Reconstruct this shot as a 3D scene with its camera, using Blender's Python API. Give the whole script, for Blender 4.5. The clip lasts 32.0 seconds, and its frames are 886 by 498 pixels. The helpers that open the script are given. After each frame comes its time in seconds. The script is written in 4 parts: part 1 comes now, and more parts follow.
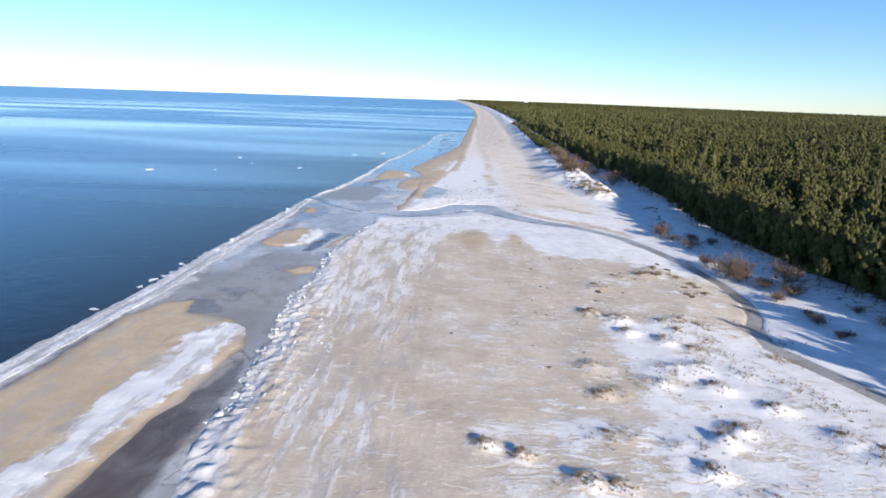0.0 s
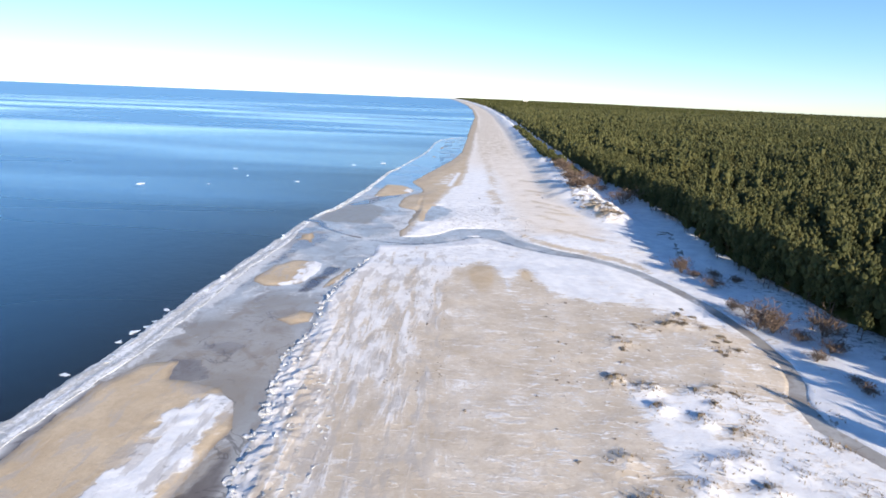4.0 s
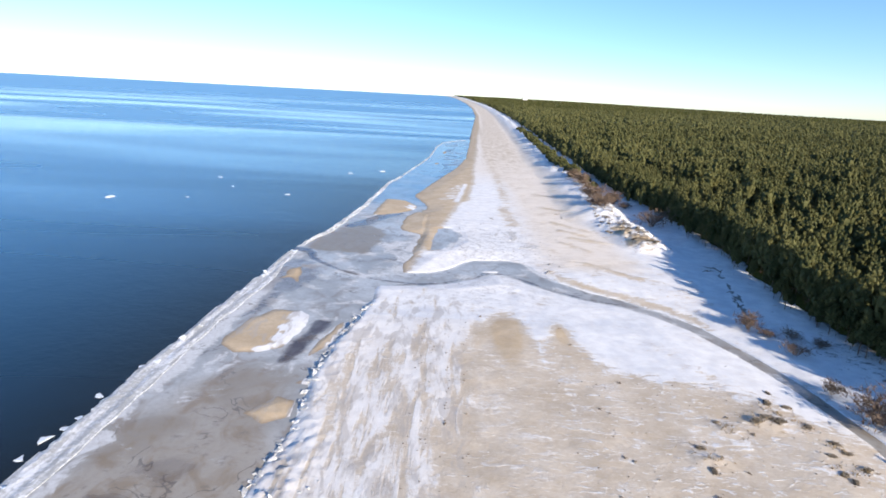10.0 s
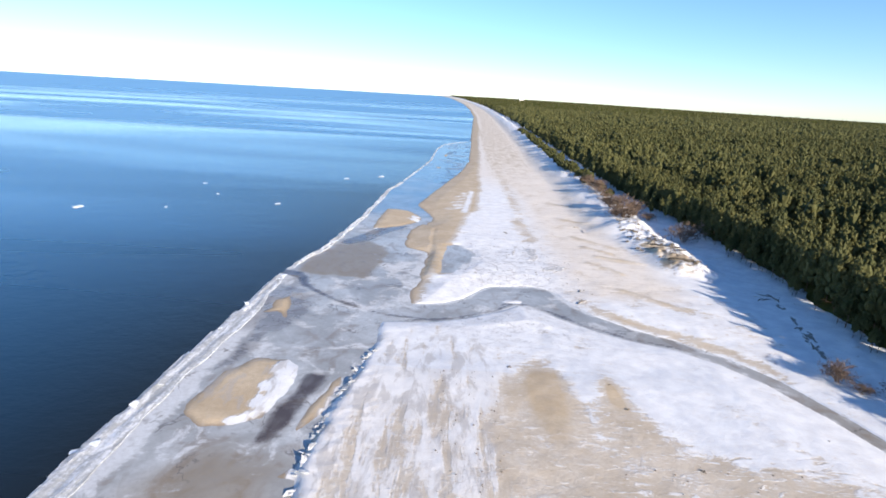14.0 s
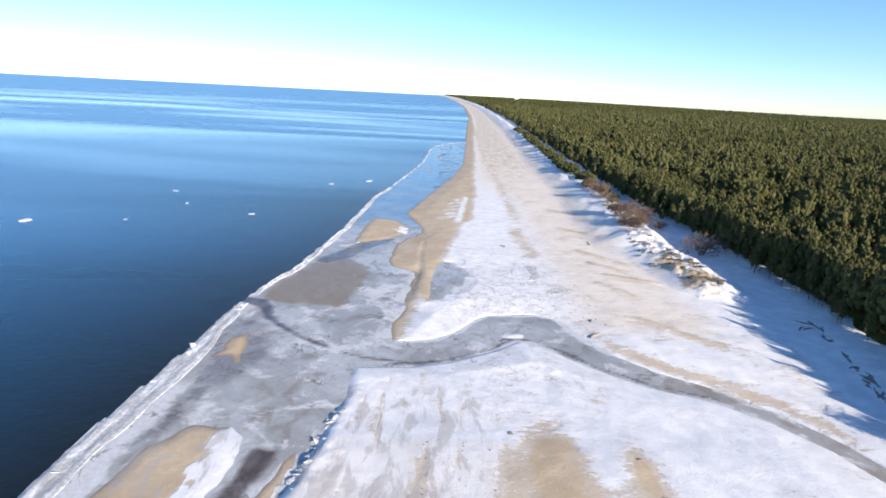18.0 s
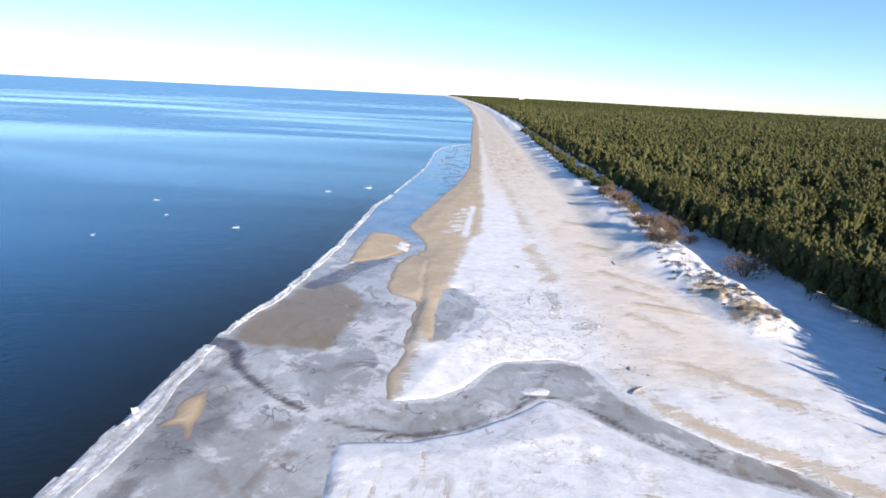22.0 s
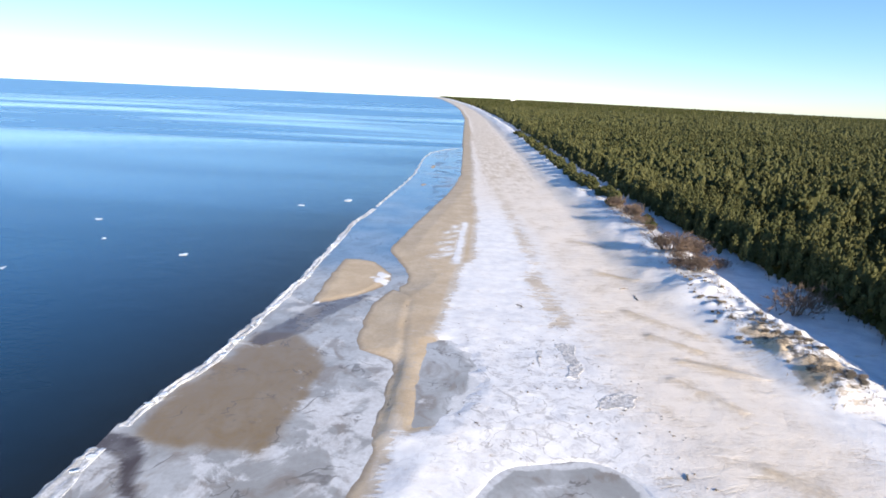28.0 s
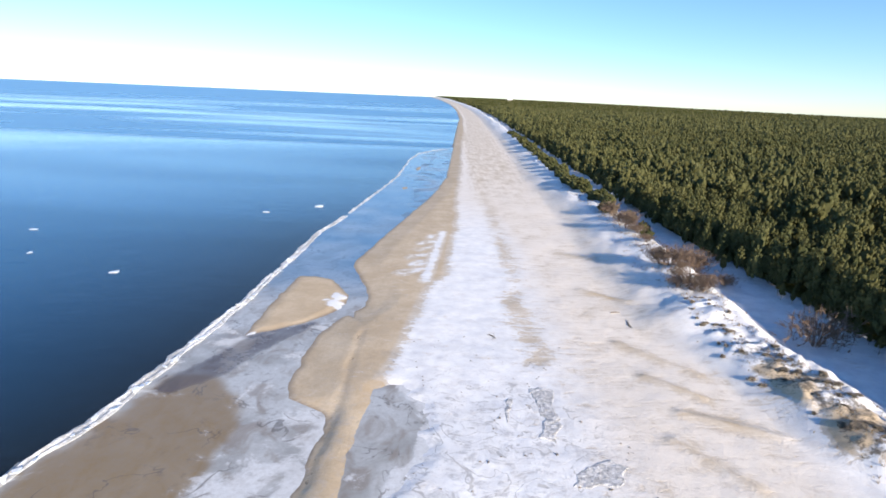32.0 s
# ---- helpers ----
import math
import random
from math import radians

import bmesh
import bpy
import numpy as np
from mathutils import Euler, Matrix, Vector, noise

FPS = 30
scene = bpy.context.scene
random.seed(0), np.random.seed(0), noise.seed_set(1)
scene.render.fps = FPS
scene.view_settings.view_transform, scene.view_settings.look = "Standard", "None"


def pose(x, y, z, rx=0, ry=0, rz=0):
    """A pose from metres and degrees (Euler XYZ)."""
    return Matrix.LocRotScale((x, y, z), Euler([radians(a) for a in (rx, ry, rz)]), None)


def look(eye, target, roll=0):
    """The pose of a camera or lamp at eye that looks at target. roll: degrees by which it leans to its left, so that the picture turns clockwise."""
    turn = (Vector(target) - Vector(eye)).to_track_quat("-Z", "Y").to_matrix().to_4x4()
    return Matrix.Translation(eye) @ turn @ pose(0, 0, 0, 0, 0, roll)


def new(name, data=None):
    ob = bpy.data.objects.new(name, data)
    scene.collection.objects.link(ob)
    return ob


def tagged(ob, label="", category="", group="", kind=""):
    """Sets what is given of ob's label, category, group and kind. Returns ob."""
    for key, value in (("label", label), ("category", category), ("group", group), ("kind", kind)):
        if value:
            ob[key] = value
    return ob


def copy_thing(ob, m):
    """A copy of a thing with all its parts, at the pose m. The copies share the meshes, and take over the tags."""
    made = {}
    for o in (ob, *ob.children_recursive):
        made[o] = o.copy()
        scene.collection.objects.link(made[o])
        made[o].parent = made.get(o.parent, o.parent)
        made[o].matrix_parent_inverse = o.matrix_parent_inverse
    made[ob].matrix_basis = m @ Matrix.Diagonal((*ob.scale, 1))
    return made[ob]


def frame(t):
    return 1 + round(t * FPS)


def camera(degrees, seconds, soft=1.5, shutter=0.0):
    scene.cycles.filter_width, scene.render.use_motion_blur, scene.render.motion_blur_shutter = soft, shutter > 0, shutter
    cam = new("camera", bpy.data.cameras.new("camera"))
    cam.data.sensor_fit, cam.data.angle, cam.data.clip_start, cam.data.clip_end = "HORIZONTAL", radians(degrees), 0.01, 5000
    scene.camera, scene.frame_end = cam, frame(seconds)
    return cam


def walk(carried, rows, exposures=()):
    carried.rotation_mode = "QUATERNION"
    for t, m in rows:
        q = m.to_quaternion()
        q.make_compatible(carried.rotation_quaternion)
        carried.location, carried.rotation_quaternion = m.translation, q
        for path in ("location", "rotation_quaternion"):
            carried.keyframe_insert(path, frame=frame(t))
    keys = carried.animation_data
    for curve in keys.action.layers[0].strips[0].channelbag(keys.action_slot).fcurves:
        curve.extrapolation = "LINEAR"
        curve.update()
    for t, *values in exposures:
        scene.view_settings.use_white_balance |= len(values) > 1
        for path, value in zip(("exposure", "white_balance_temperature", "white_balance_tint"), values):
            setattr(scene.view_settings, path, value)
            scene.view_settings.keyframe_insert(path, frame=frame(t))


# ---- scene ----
# ---- camera ----
cam = camera(76, 32.0, soft=1.7)
# seconds, x, y, z, degrees down, degrees to the right, lean
PATH = (
    (0.0, 10.33, -88.72, 34.89, 14.866, -1.427, 1.871),
    (1.0, 10.10, -86.99, 36.38, 14.879, -1.487, 1.972),
    (2.0, 9.43, -84.27, 37.96, 14.965, -1.355, 1.973),
    (3.0, 8.73, -80.89, 39.68, 15.075, -1.290, 2.053),
    (3.5, 8.21, -79.04, 40.57, 15.096, -1.257, 2.151),
    (5.5, 6.20, -71.18, 43.68, 15.043, -1.011, 2.597),
    (6.0, 5.79, -68.99, 44.13, 15.097, -0.990, 2.708),
    (7.0, 5.09, -64.34, 44.45, 15.116, -0.961, 2.818),
    (8.0, 4.31, -59.59, 44.66, 15.140, -0.945, 2.992),
    (9.0, 3.44, -54.47, 44.94, 15.318, -0.924, 3.041),
    (10.0, 2.69, -48.75, 44.73, 15.355, -0.823, 3.021),
    (11.0, 1.66, -42.73, 44.42, 15.339, -0.772, 3.091),
    (12.0, 0.48, -37.02, 44.58, 15.413, -0.701, 3.217),
    (13.0, -0.69, -31.65, 44.48, 15.393, -0.539, 3.220),
    (14.0, -2.30, -25.74, 44.20, 15.318, -0.326, 3.256),
    (14.5, -2.71, -23.06, 44.14, 15.279, -0.262, 3.226),
    (16.5, -2.52, -12.64, 43.84, 15.302, -0.061, 3.012),
    (17.0, -2.08, -10.10, 43.79, 15.336, 0.003, 2.933),
    (18.0, -0.87, -5.16, 43.84, 15.373, 0.060, 2.888),
    (19.0, -0.00, -0.00, 43.88, 15.409, -0.000, 2.792),
    (20.0, -0.13, 5.19, 43.80, 15.360, -0.124, 2.797),
    (21.0, -0.72, 10.82, 43.91, 15.423, -0.381, 2.784),
    (22.0, -1.56, 16.09, 43.65, 15.369, -0.380, 2.793),
    (23.0, -2.26, 21.36, 43.63, 15.292, -0.343, 2.754),
    (24.0, -3.01, 26.49, 43.52, 15.246, -0.158, 2.859),
    (25.0, -3.21, 31.27, 43.47, 15.178, 0.110, 2.837),
    (25.5, -3.12, 33.57, 43.46, 15.182, 0.271, 2.809),
    (27.5, -1.32, 42.80, 43.40, 15.166, 0.378, 2.595),
    (28.0, -0.66, 45.05, 43.38, 15.180, 0.405, 2.535),
    (29.0, 0.97, 49.68, 43.20, 15.182, 0.437, 2.425),
    (30.0, 2.89, 54.32, 43.09, 15.170, 0.476, 2.405),
    (31.0, 4.71, 59.15, 42.77, 15.163, 0.542, 2.471),
    (32.0, 6.58, 63.81, 42.49, 15.182, 0.592, 2.446),
)


def drone(x, y, z, down, right, lean):
    p, w = radians(down), radians(right)
    way = Vector((math.sin(w) * math.cos(p), math.cos(w) * math.cos(p), -math.sin(p)))
    eye = Vector((x, y, z))
    return look(eye, eye + way * 50, lean)


walk(cam, [(row[0], drone(*row[1:])) for row in PATH], exposures=((0.0, 0.67, 5800, 11), (3.0, 0.8, 5850, 11), (6.5, 0.86, 5950, 11), (32.0, 0.86, 5950, 11)))

# ---- daylight ----
SUN_HEIGHT, SUN_TURN = 19.5, 145.0      # degrees above the horizon; clockwise from the beach's line (+y)
world = bpy.data.worlds.new("world")
scene.world = world
world.use_nodes = True
wn = world.node_tree.nodes
sky = wn.new("ShaderNodeTexSky")
sky.sky_type, sky.sun_disc = "NISHITA", False
sky.sun_elevation, sky.sun_rotation = radians(SUN_HEIGHT), radians(SUN_TURN)
sky.air_density, sky.dust_density, sky.ozone_density = 0.9, 0.0, 4.5
wn["Background"].inputs["Strength"].default_value = 0.104
world.node_tree.links.new(sky.outputs["Color"], wn["Background"].inputs["Color"])
sun = new("sun", bpy.data.lights.new("sun", "SUN"))
sun.data.energy, sun.data.angle, sun.data.color = 5.0, radians(0.6), (1.0, 0.84, 0.64)
h, a = radians(SUN_HEIGHT), radians(SUN_TURN)
sun.matrix_world = look((200 * math.sin(a), 200 * math.cos(a), 200 * math.tan(h)), (0, 0, 0))

# ---- materials ----
class Nodes:
    """A short hand for node materials."""

    def __init__(self, name):
        self.mat = bpy.data.materials.new(name)
        self.mat.use_nodes = True
        self.tree = self.mat.node_tree
        self.bsdf = self.tree.nodes["Principled BSDF"]
        self.pos = self.tree.nodes.new("ShaderNodeNewGeometry").outputs["Position"]

    def node(self, kind, **sets):
        n = self.tree.nodes.new("ShaderNode" + kind)
        for key, value in sets.items():
            n.inputs[key.replace("_", " ")].default_value = value
        return n

    def link(self, a, b):
        self.tree.links.new(a, b)

    def scaled(self, sx, sy, sz):
        m = self.node("Mapping")
        m.inputs["Scale"].default_value = (sx, sy, sz)
        self.link(self.pos, m.inputs["Vector"])
        return m.outputs["Vector"]

    def noise(self, scale, detail=4.0, rough=0.6, stretch=(1, 1, 1), twist=0.0):
        n = self.node("TexNoise", Scale=scale, Detail=detail, Roughness=rough, Distortion=twist)
        self.link(self.scaled(*stretch), n.inputs["Vector"])
        return n.outputs["Fac"]

    def math(self, op, a, b=0.0, c=0.0):
        n = self.node("Math")
        n.operation = op
        for i, v in enumerate((a, b, c)):
            if isinstance(v, (int, float)):
                n.inputs[i].default_value = v
            else:
                self.link(v, n.inputs[i])
        return n.outputs[0]

    def ramp(self, x, lo, hi, smooth=True):
        n = self.node("MapRange", From_Min=lo, From_Max=hi)
        n.interpolation_type = "SMOOTHSTEP" if smooth else "LINEAR"
        self.link(x, n.inputs["Value"])
        return n.outputs["Result"]

    def mix(self, fac, a, b):
        n = self.node("MixRGB")
        for i, v in enumerate((fac, a, b)):
            if isinstance(v, (int, float)):
                n.inputs[i].default_value = v
            elif isinstance(v, tuple):
                n.inputs[i].default_value = (*v, 1.0)
            else:
                self.link(v, n.inputs[i])
        return n.outputs[0]

    def field(self, name):
        n = self.node("Attribute")
        n.attribute_name = name
        return n.outputs["Fac"]

    def finish(self, color=None, rough=None, bump=None, strength=0.5, distance=0.1):
        for v, key in ((color, "Base Color"), (rough, "Roughness")):
            if v is None:
                continue
            if isinstance(v, (int, float)):
                self.bsdf.inputs[key].default_value = v
            elif isinstance(v, tuple):
                self.bsdf.inputs[key].default_value = (*v, 1.0)
            else:
                self.link(v, self.bsdf.inputs[key])
        if bump is not None:
            b = self.node("Bump", Strength=strength, Distance=distance)
            self.link(bump, b.inputs["Height"])
            self.link(b.outputs["Normal"], self.bsdf.inputs["Normal"])
        return self.mat


def ground_material():
    m = Nodes("sand_and_snow")
    grain = m.noise(1.7, 8, 0.75)
    blotch = m.noise(0.12, 4, 0.6)
    sand = m.mix(m.ramp(blotch, 0.35, 0.65), (0.55, 0.465, 0.355), (0.66, 0.575, 0.46))
    gold = m.mix(m.ramp(blotch, 0.35, 0.65), (0.52, 0.405, 0.265), (0.61, 0.495, 0.345))
    sand = m.mix(m.ramp(m.field("snow"), 0.06, 0.26), gold, sand)
    sand = m.mix(m.math("MULTIPLY", m.ramp(grain, 0.35, 0.75), 0.3), sand, (0.36, 0.26, 0.16))
    mottle = m.ramp(m.noise(0.42, 7, 0.72, (1, 1, 1), 0.6), 0.42, 0.68)
    sand = m.mix(m.math("MULTIPLY", mottle, 0.3), sand, (0.37, 0.28, 0.18))
    wet = m.field("wet")
    sand = m.mix(wet, sand, (0.20, 0.155, 0.11))
    along = m.noise(0.42, 4, 0.55, (1.0, 0.2, 1.0), 0.8)
    across = m.noise(0.55, 5, 0.7, (0.4, 1.2, 1.0), 1.0)
    fine = m.noise(1.3, 6, 0.75)
    cloud = m.noise(0.16, 3, 0.5, (1.0, 0.7, 1.0), 0.5)
    lines = m.field("streak")
    pattern = m.mix(lines, across, along)
    broken = m.math("ADD", m.math("MULTIPLY", pattern, 0.5), m.math("ADD", m.math("MULTIPLY", fine, 0.25), m.math("MULTIPLY", cloud, 0.25)))
    level = m.math("ADD", m.field("snow"), m.math("MULTIPLY", m.math("SUBTRACT", broken, 0.5), 3.0))
    ruts = m.math("MULTIPLY", m.ramp(m.noise(0.55, 4, 0.6, (1.0, 0.08, 1.0), 0.5), 0.46, 0.64), lines)
    level = m.math("SUBTRACT", level, m.math("MULTIPLY", ruts, 0.25))
    # crisp wind-packed patches over a thin dusting
    snow = m.mix(m.math("MULTIPLY", m.math("SUBTRACT", 1.0, m.field("thin")), 0.6), m.ramp(level, 0.12, 0.95), m.ramp(level, 0.40, 0.62))
    flecks = m.math("MULTIPLY", m.ramp(m.noise(0.8, 5, 0.65, (0.38, 1.25, 1.0), 1.4), 0.57, 0.64), m.ramp(m.field("snow"), 0.12, 0.3))
    flecks = m.math("MULTIPLY", flecks, m.math("SUBTRACT", 1.0, m.field("thin")))
    snow = m.math("MAXIMUM", snow, m.math("MULTIPLY", flecks, 0.75))
    white = m.mix(m.ramp(m.noise(0.3, 5, 0.6), 0.3, 0.7), (0.71, 0.71, 0.72), (0.86, 0.855, 0.845))
    thin = m.mix(m.field("thin"), white, (0.79, 0.705, 0.60))
    color = m.mix(snow, sand, thin)
    # thin grey ice over wet sand between the old tracks
    film = m.math("MULTIPLY", m.ramp(m.noise(0.4, 4, 0.6, (1.0, 0.32, 1.0), 0.5), 0.5, 0.6), m.ramp(lines, 0.72, 0.95))
    color = m.mix(m.math("MULTIPLY", film, 0.55), color, (0.43, 0.39, 0.35))
    # broken rims of old crusts wander over the snow
    path = m.noise(0.17, 3, 0.55, (1, 1, 1), 0.6)
    rim = m.math("SUBTRACT", 1.0, m.ramp(m.math("ABSOLUTE", m.math("SUBTRACT", path, 0.5)), 0.004, 0.013))
    rim = m.math("MULTIPLY", rim, m.ramp(m.math("ADD", m.field("crust"), m.math("MULTIPLY", m.math("SUBTRACT", m.noise(0.4, 3, 0.6), 0.5), 2.0)), 0.6, 0.85))
    color = m.mix(m.math("MULTIPLY", rim, 0.5), color, (0.24, 0.22, 0.20))
    grey = m.math("MULTIPLY", m.ramp(m.noise(0.5, 5, 0.7, (1, 1, 1), 0.8), 0.47, 0.68), m.field("crust"))
    color = m.mix(m.math("MULTIPLY", grey, 0.75), color, (0.42, 0.41, 0.41))
    litter = m.field("litter")
    dark = m.ramp(m.math("ADD", litter, m.math("MULTIPLY", m.math("SUBTRACT", m.noise(0.8, 6, 0.75), 0.5), 2.2)), 0.62, 0.9)
    color = m.mix(m.math("MULTIPLY", dark, 0.85), color, (0.13, 0.105, 0.075))
    relief = m.math("ADD", m.math("MULTIPLY", snow, 0.5), m.math("MULTIPLY", m.noise(2.2, 6, 0.7), 0.8))
    rough = m.math("SUBTRACT", 0.9, m.math("MULTIPLY", wet, 0.4))
    return m.finish(color, rough, relief, 0.8, 0.12)


def ice_material():
    m = Nodes("lagoon_ice")
    big = m.noise(0.07, 4, 0.55, (1, 1, 1), 0.6)
    mid = m.noise(0.22, 4, 0.55, (1.2, 0.8, 1), 0.8)
    fine = m.noise(1.4, 9, 0.78)
    color = m.mix(m.ramp(big, 0.38, 0.62), (0.34, 0.34, 0.325), (0.52, 0.53, 0.525))
    color = m.mix(m.math("MULTIPLY", m.ramp(mid, 0.48, 0.68), 0.55), color, (0.21, 0.155, 0.10))
    color = m.mix(m.math("MULTIPLY", m.field("brown"), m.math("ADD", 0.7, m.math("MULTIPLY", mid, 0.45))), color, (0.25, 0.172, 0.072))
    frost = m.math("ADD", m.field("frost"), m.math("MULTIPLY", m.math("SUBTRACT", m.noise(0.13, 8, 0.68, (1, 1, 1), 0.5), 0.5), 2.6))
    frost = m.math("ADD", m.math("MULTIPLY", m.ramp(frost, 0.4, 0.9), 0.5), m.math("MULTIPLY", m.ramp(frost, 0.55, 0.68), 0.5))
    color = m.mix(m.math("MULTIPLY", frost, 0.8), color, (0.72, 0.73, 0.74))
    color = m.mix(m.math("MULTIPLY", m.ramp(fine, 0.35, 0.75), 0.38), color, (0.24, 0.22, 0.20))
    crack = m.math("SUBTRACT", 1.0, m.ramp(m.math("ABSOLUTE", m.math("SUBTRACT", m.noise(0.11, 4, 0.55, (1, 1, 1), 0.5), 0.5)), 0.003, 0.012))
    crack = m.math("MULTIPLY", crack, m.ramp(m.noise(0.15, 2, 0.5), 0.5, 0.6))
    color = m.mix(m.math("MULTIPLY", crack, 0.6), color, (0.10, 0.085, 0.07))
    stain = m.math("MULTIPLY", m.ramp(m.noise(0.6, 4, 0.65), 0.55, 0.72), m.ramp(big, 0.4, 0.6))
    color = m.mix(m.math("MULTIPLY", stain, 0.45), color, (0.12, 0.10, 0.08))
    dark = m.math("MULTIPLY", m.field("dark"), m.math("ADD", 0.55, m.math("MULTIPLY", mid, 0.8)))
    color = m.mix(dark, color, (0.085, 0.064, 0.052))
    thin = m.field("thin")
    color = m.mix(thin, color, (0.07, 0.17, 0.29))
    rough = m.math("ADD", 0.30, m.math("MULTIPLY", frost, 0.4))
    rough = m.math("SUBTRACT", rough, m.math("MULTIPLY", m.math("MAXIMUM", dark, thin), 0.12))
    return m.finish(color, rough, m.math("ADD", fine, m.math("MULTIPLY", frost, 0.5)), 0.25, 0.04)


def sea_material():
    m = Nodes("sea_water")
    slick = m.ramp(m.noise(0.0042, 3, 0.55, (0.22, 1.0, 1.0), 0.7), 0.42, 0.66)
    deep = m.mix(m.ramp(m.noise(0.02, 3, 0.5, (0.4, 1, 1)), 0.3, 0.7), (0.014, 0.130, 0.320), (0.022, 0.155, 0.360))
    away = m.node("VectorMath")
    away.operation = "LENGTH"
    m.link(m.pos, away.inputs[0])
    slick = m.math("MULTIPLY", slick, m.math("SUBTRACT", 1.0, m.ramp(away.outputs["Value"], 900, 2600)))
    # base colour darkens in two steps towards the shore ice, bluer far out
    shore_tone = m.field("shore_tone")
    deep = m.mix(m.field("wide_shore_tone"), deep, (0.002, 0.046, 0.112))
    color = m.mix(shore_tone, deep, (0.009, 0.010, 0.007))
    m.bsdf.inputs["IOR"].default_value = 1.333
    ripple = m.math("ADD", m.noise(0.8, 4, 0.6, (0.7, 1.0, 1.0)), m.math("MULTIPLY", m.noise(0.15, 3, 0.5), 1.5))
    rough = m.math("SUBTRACT", 0.28, m.math("MULTIPLY", slick, 0.17))
    return m.finish(color, rough, ripple, 0.2, 0.25)


def plain(name, color, rough, vary=0.25, scale=3.0, bump=0.3, distance=0.03):
    m = Nodes(name)
    n = m.noise(scale, 5, 0.65)
    dark = tuple(c * (1 - vary) for c in color)
    light = tuple(min(1, c * (1 + vary)) for c in color)
    return m.finish(m.mix(m.ramp(n, 0.3, 0.7), dark, light), rough, m.noise(scale * 4, 4, 0.7), bump, distance)


def needle_material():
    m = Nodes("pine_needles")
    isle = m.tree.nodes.new("ShaderNodeNewGeometry").outputs["Random Per Island"]
    grove = m.ramp(m.noise(0.05, 4, 0.6), 0.35, 0.65)
    each = m.ramp(m.noise(0.22, 2, 0.5), 0.35, 0.65)
    color = m.mix(grove, (0.052, 0.060, 0.023), (0.096, 0.099, 0.038))
    color = m.mix(m.math("MULTIPLY", each, 0.6), color, (0.145, 0.135, 0.050))
    color = m.mix(m.math("MULTIPLY", isle, 0.3), color, (0.03, 0.036, 0.011))
    m.finish(color, 0.7)
    m.bsdf.inputs["Specular IOR Level"].default_value = 0.104
    leaf = m.node("BsdfTranslucent")
    m.link(color, leaf.inputs["Color"])
    both = m.node("MixShader", Fac=0.06)
    m.link(m.bsdf.outputs[0], both.inputs[1])
    m.link(leaf.outputs[0], both.inputs[2])
    m.link(both.outputs[0], m.tree.nodes["Material Output"].inputs["Surface"])
    return m.mat


SAND = ground_material()
ICE = ice_material()
SEA = sea_material()
NEEDLES = needle_material()
def shore_ice_material():
    m = Nodes("shore_ice")
    lanes = m.noise(0.9, 5, 0.7, (1.0, 0.18, 1.0), 0.7)
    spots = m.noise(1.8, 5, 0.7)
    color = m.mix(m.ramp(m.math("ADD", m.math("MULTIPLY", lanes, 0.6), m.math("MULTIPLY", spots, 0.4)), 0.42, 0.64), (0.40, 0.40, 0.39), (0.78, 0.79, 0.81))
    return m.finish(color, 0.6, spots, 0.8, 0.12)


SHORE_ICE = shore_ice_material()
SLAB = plain("ice_slab", (0.70, 0.74, 0.79), 0.35, 0.15, 1.5, 0.4, 0.03)
BARK = plain("pine_bark", (0.16, 0.10, 0.065), 0.9, 0.35, 4.0, 0.6)
TWIG = plain("bare_twigs", (0.165, 0.115, 0.08), 0.85, 0.35, 3.0)
TUSSOCK = plain("grey_brown_tussock", (0.25, 0.21, 0.16), 0.9, 0.35, 2.5)
DRY_GRASS = plain("dry_dune_grass", (0.27, 0.20, 0.11), 0.85, 0.3, 2.0)
DRIFTWOOD = plain("driftwood", (0.19, 0.155, 0.12), 0.9, 0.3, 6.0)
CANOPY = plain("far_canopy", (0.075, 0.077, 0.024), 0.95, 0.45, 0.25, 0.8, 0.6)
CANOPY.node_tree.nodes["Principled BSDF"].inputs["Specular IOR Level"].default_value = 0.0

# ---- the lie of the land ----
ICE_LEVEL = -0.55
rng = np.random.default_rng(7)


def curve(points):
    """x as a smooth function of y."""
    p = np.array(points, float)

    def at(y):
        return sum(np.interp(y + d, p[:, 1], p[:, 0]) for d in (-1.5, 0.0, 1.5)) / 3
    return at


SHORE = curve([(-16, -120), (-15, -45), (-17, -36), (-15.5, -28), (-17, -20), (-17, -12), (-18.2, -4), (-19.8, 7), (-18, 17), (-18.4, 25),
               (-19, 35), (-18, 47), (-15.5, 62), (-14.6, 70), (-14.8, 81), (-14, 86), (-11.2, 91), (-12, 98), (-10.8, 104.6), (-8.8, 111), (-7.6, 118), (-7, 124), (-6.9, 131),
               (-9, 133.6), (-15.6, 135.4), (-16.8, 140), (-17, 148), (-16.8, 158), (-14.5, 166), (-10.4, 173), (-9.6, 180), (-12.5, 190), (-17, 203), (-15.6, 213),
               (-11.6, 238), (-5, 275), (2, 316), (8, 372), (13, 507), (21, 740), (38, 1207), (44, 1800), (34, 2540), (-22, 3770), (-127, 5044), (-400, 7000)])
RIDGE = curve([(-52, -150), (-50, -60), (-49, -18), (-47, 0), (-46.3, 30), (-45.8, 55), (-43.8, 86), (-42.6, 108), (-41, 120), (-38, 130), (-36.2, 150),
               (-33.8, 176), (-32.5, 206), (-31.5, 237), (-27, 264), (-21.8, 314), (-17, 364), (-15, 451), (-11, 490), (0, 522), (15, 545), (30, 600)])
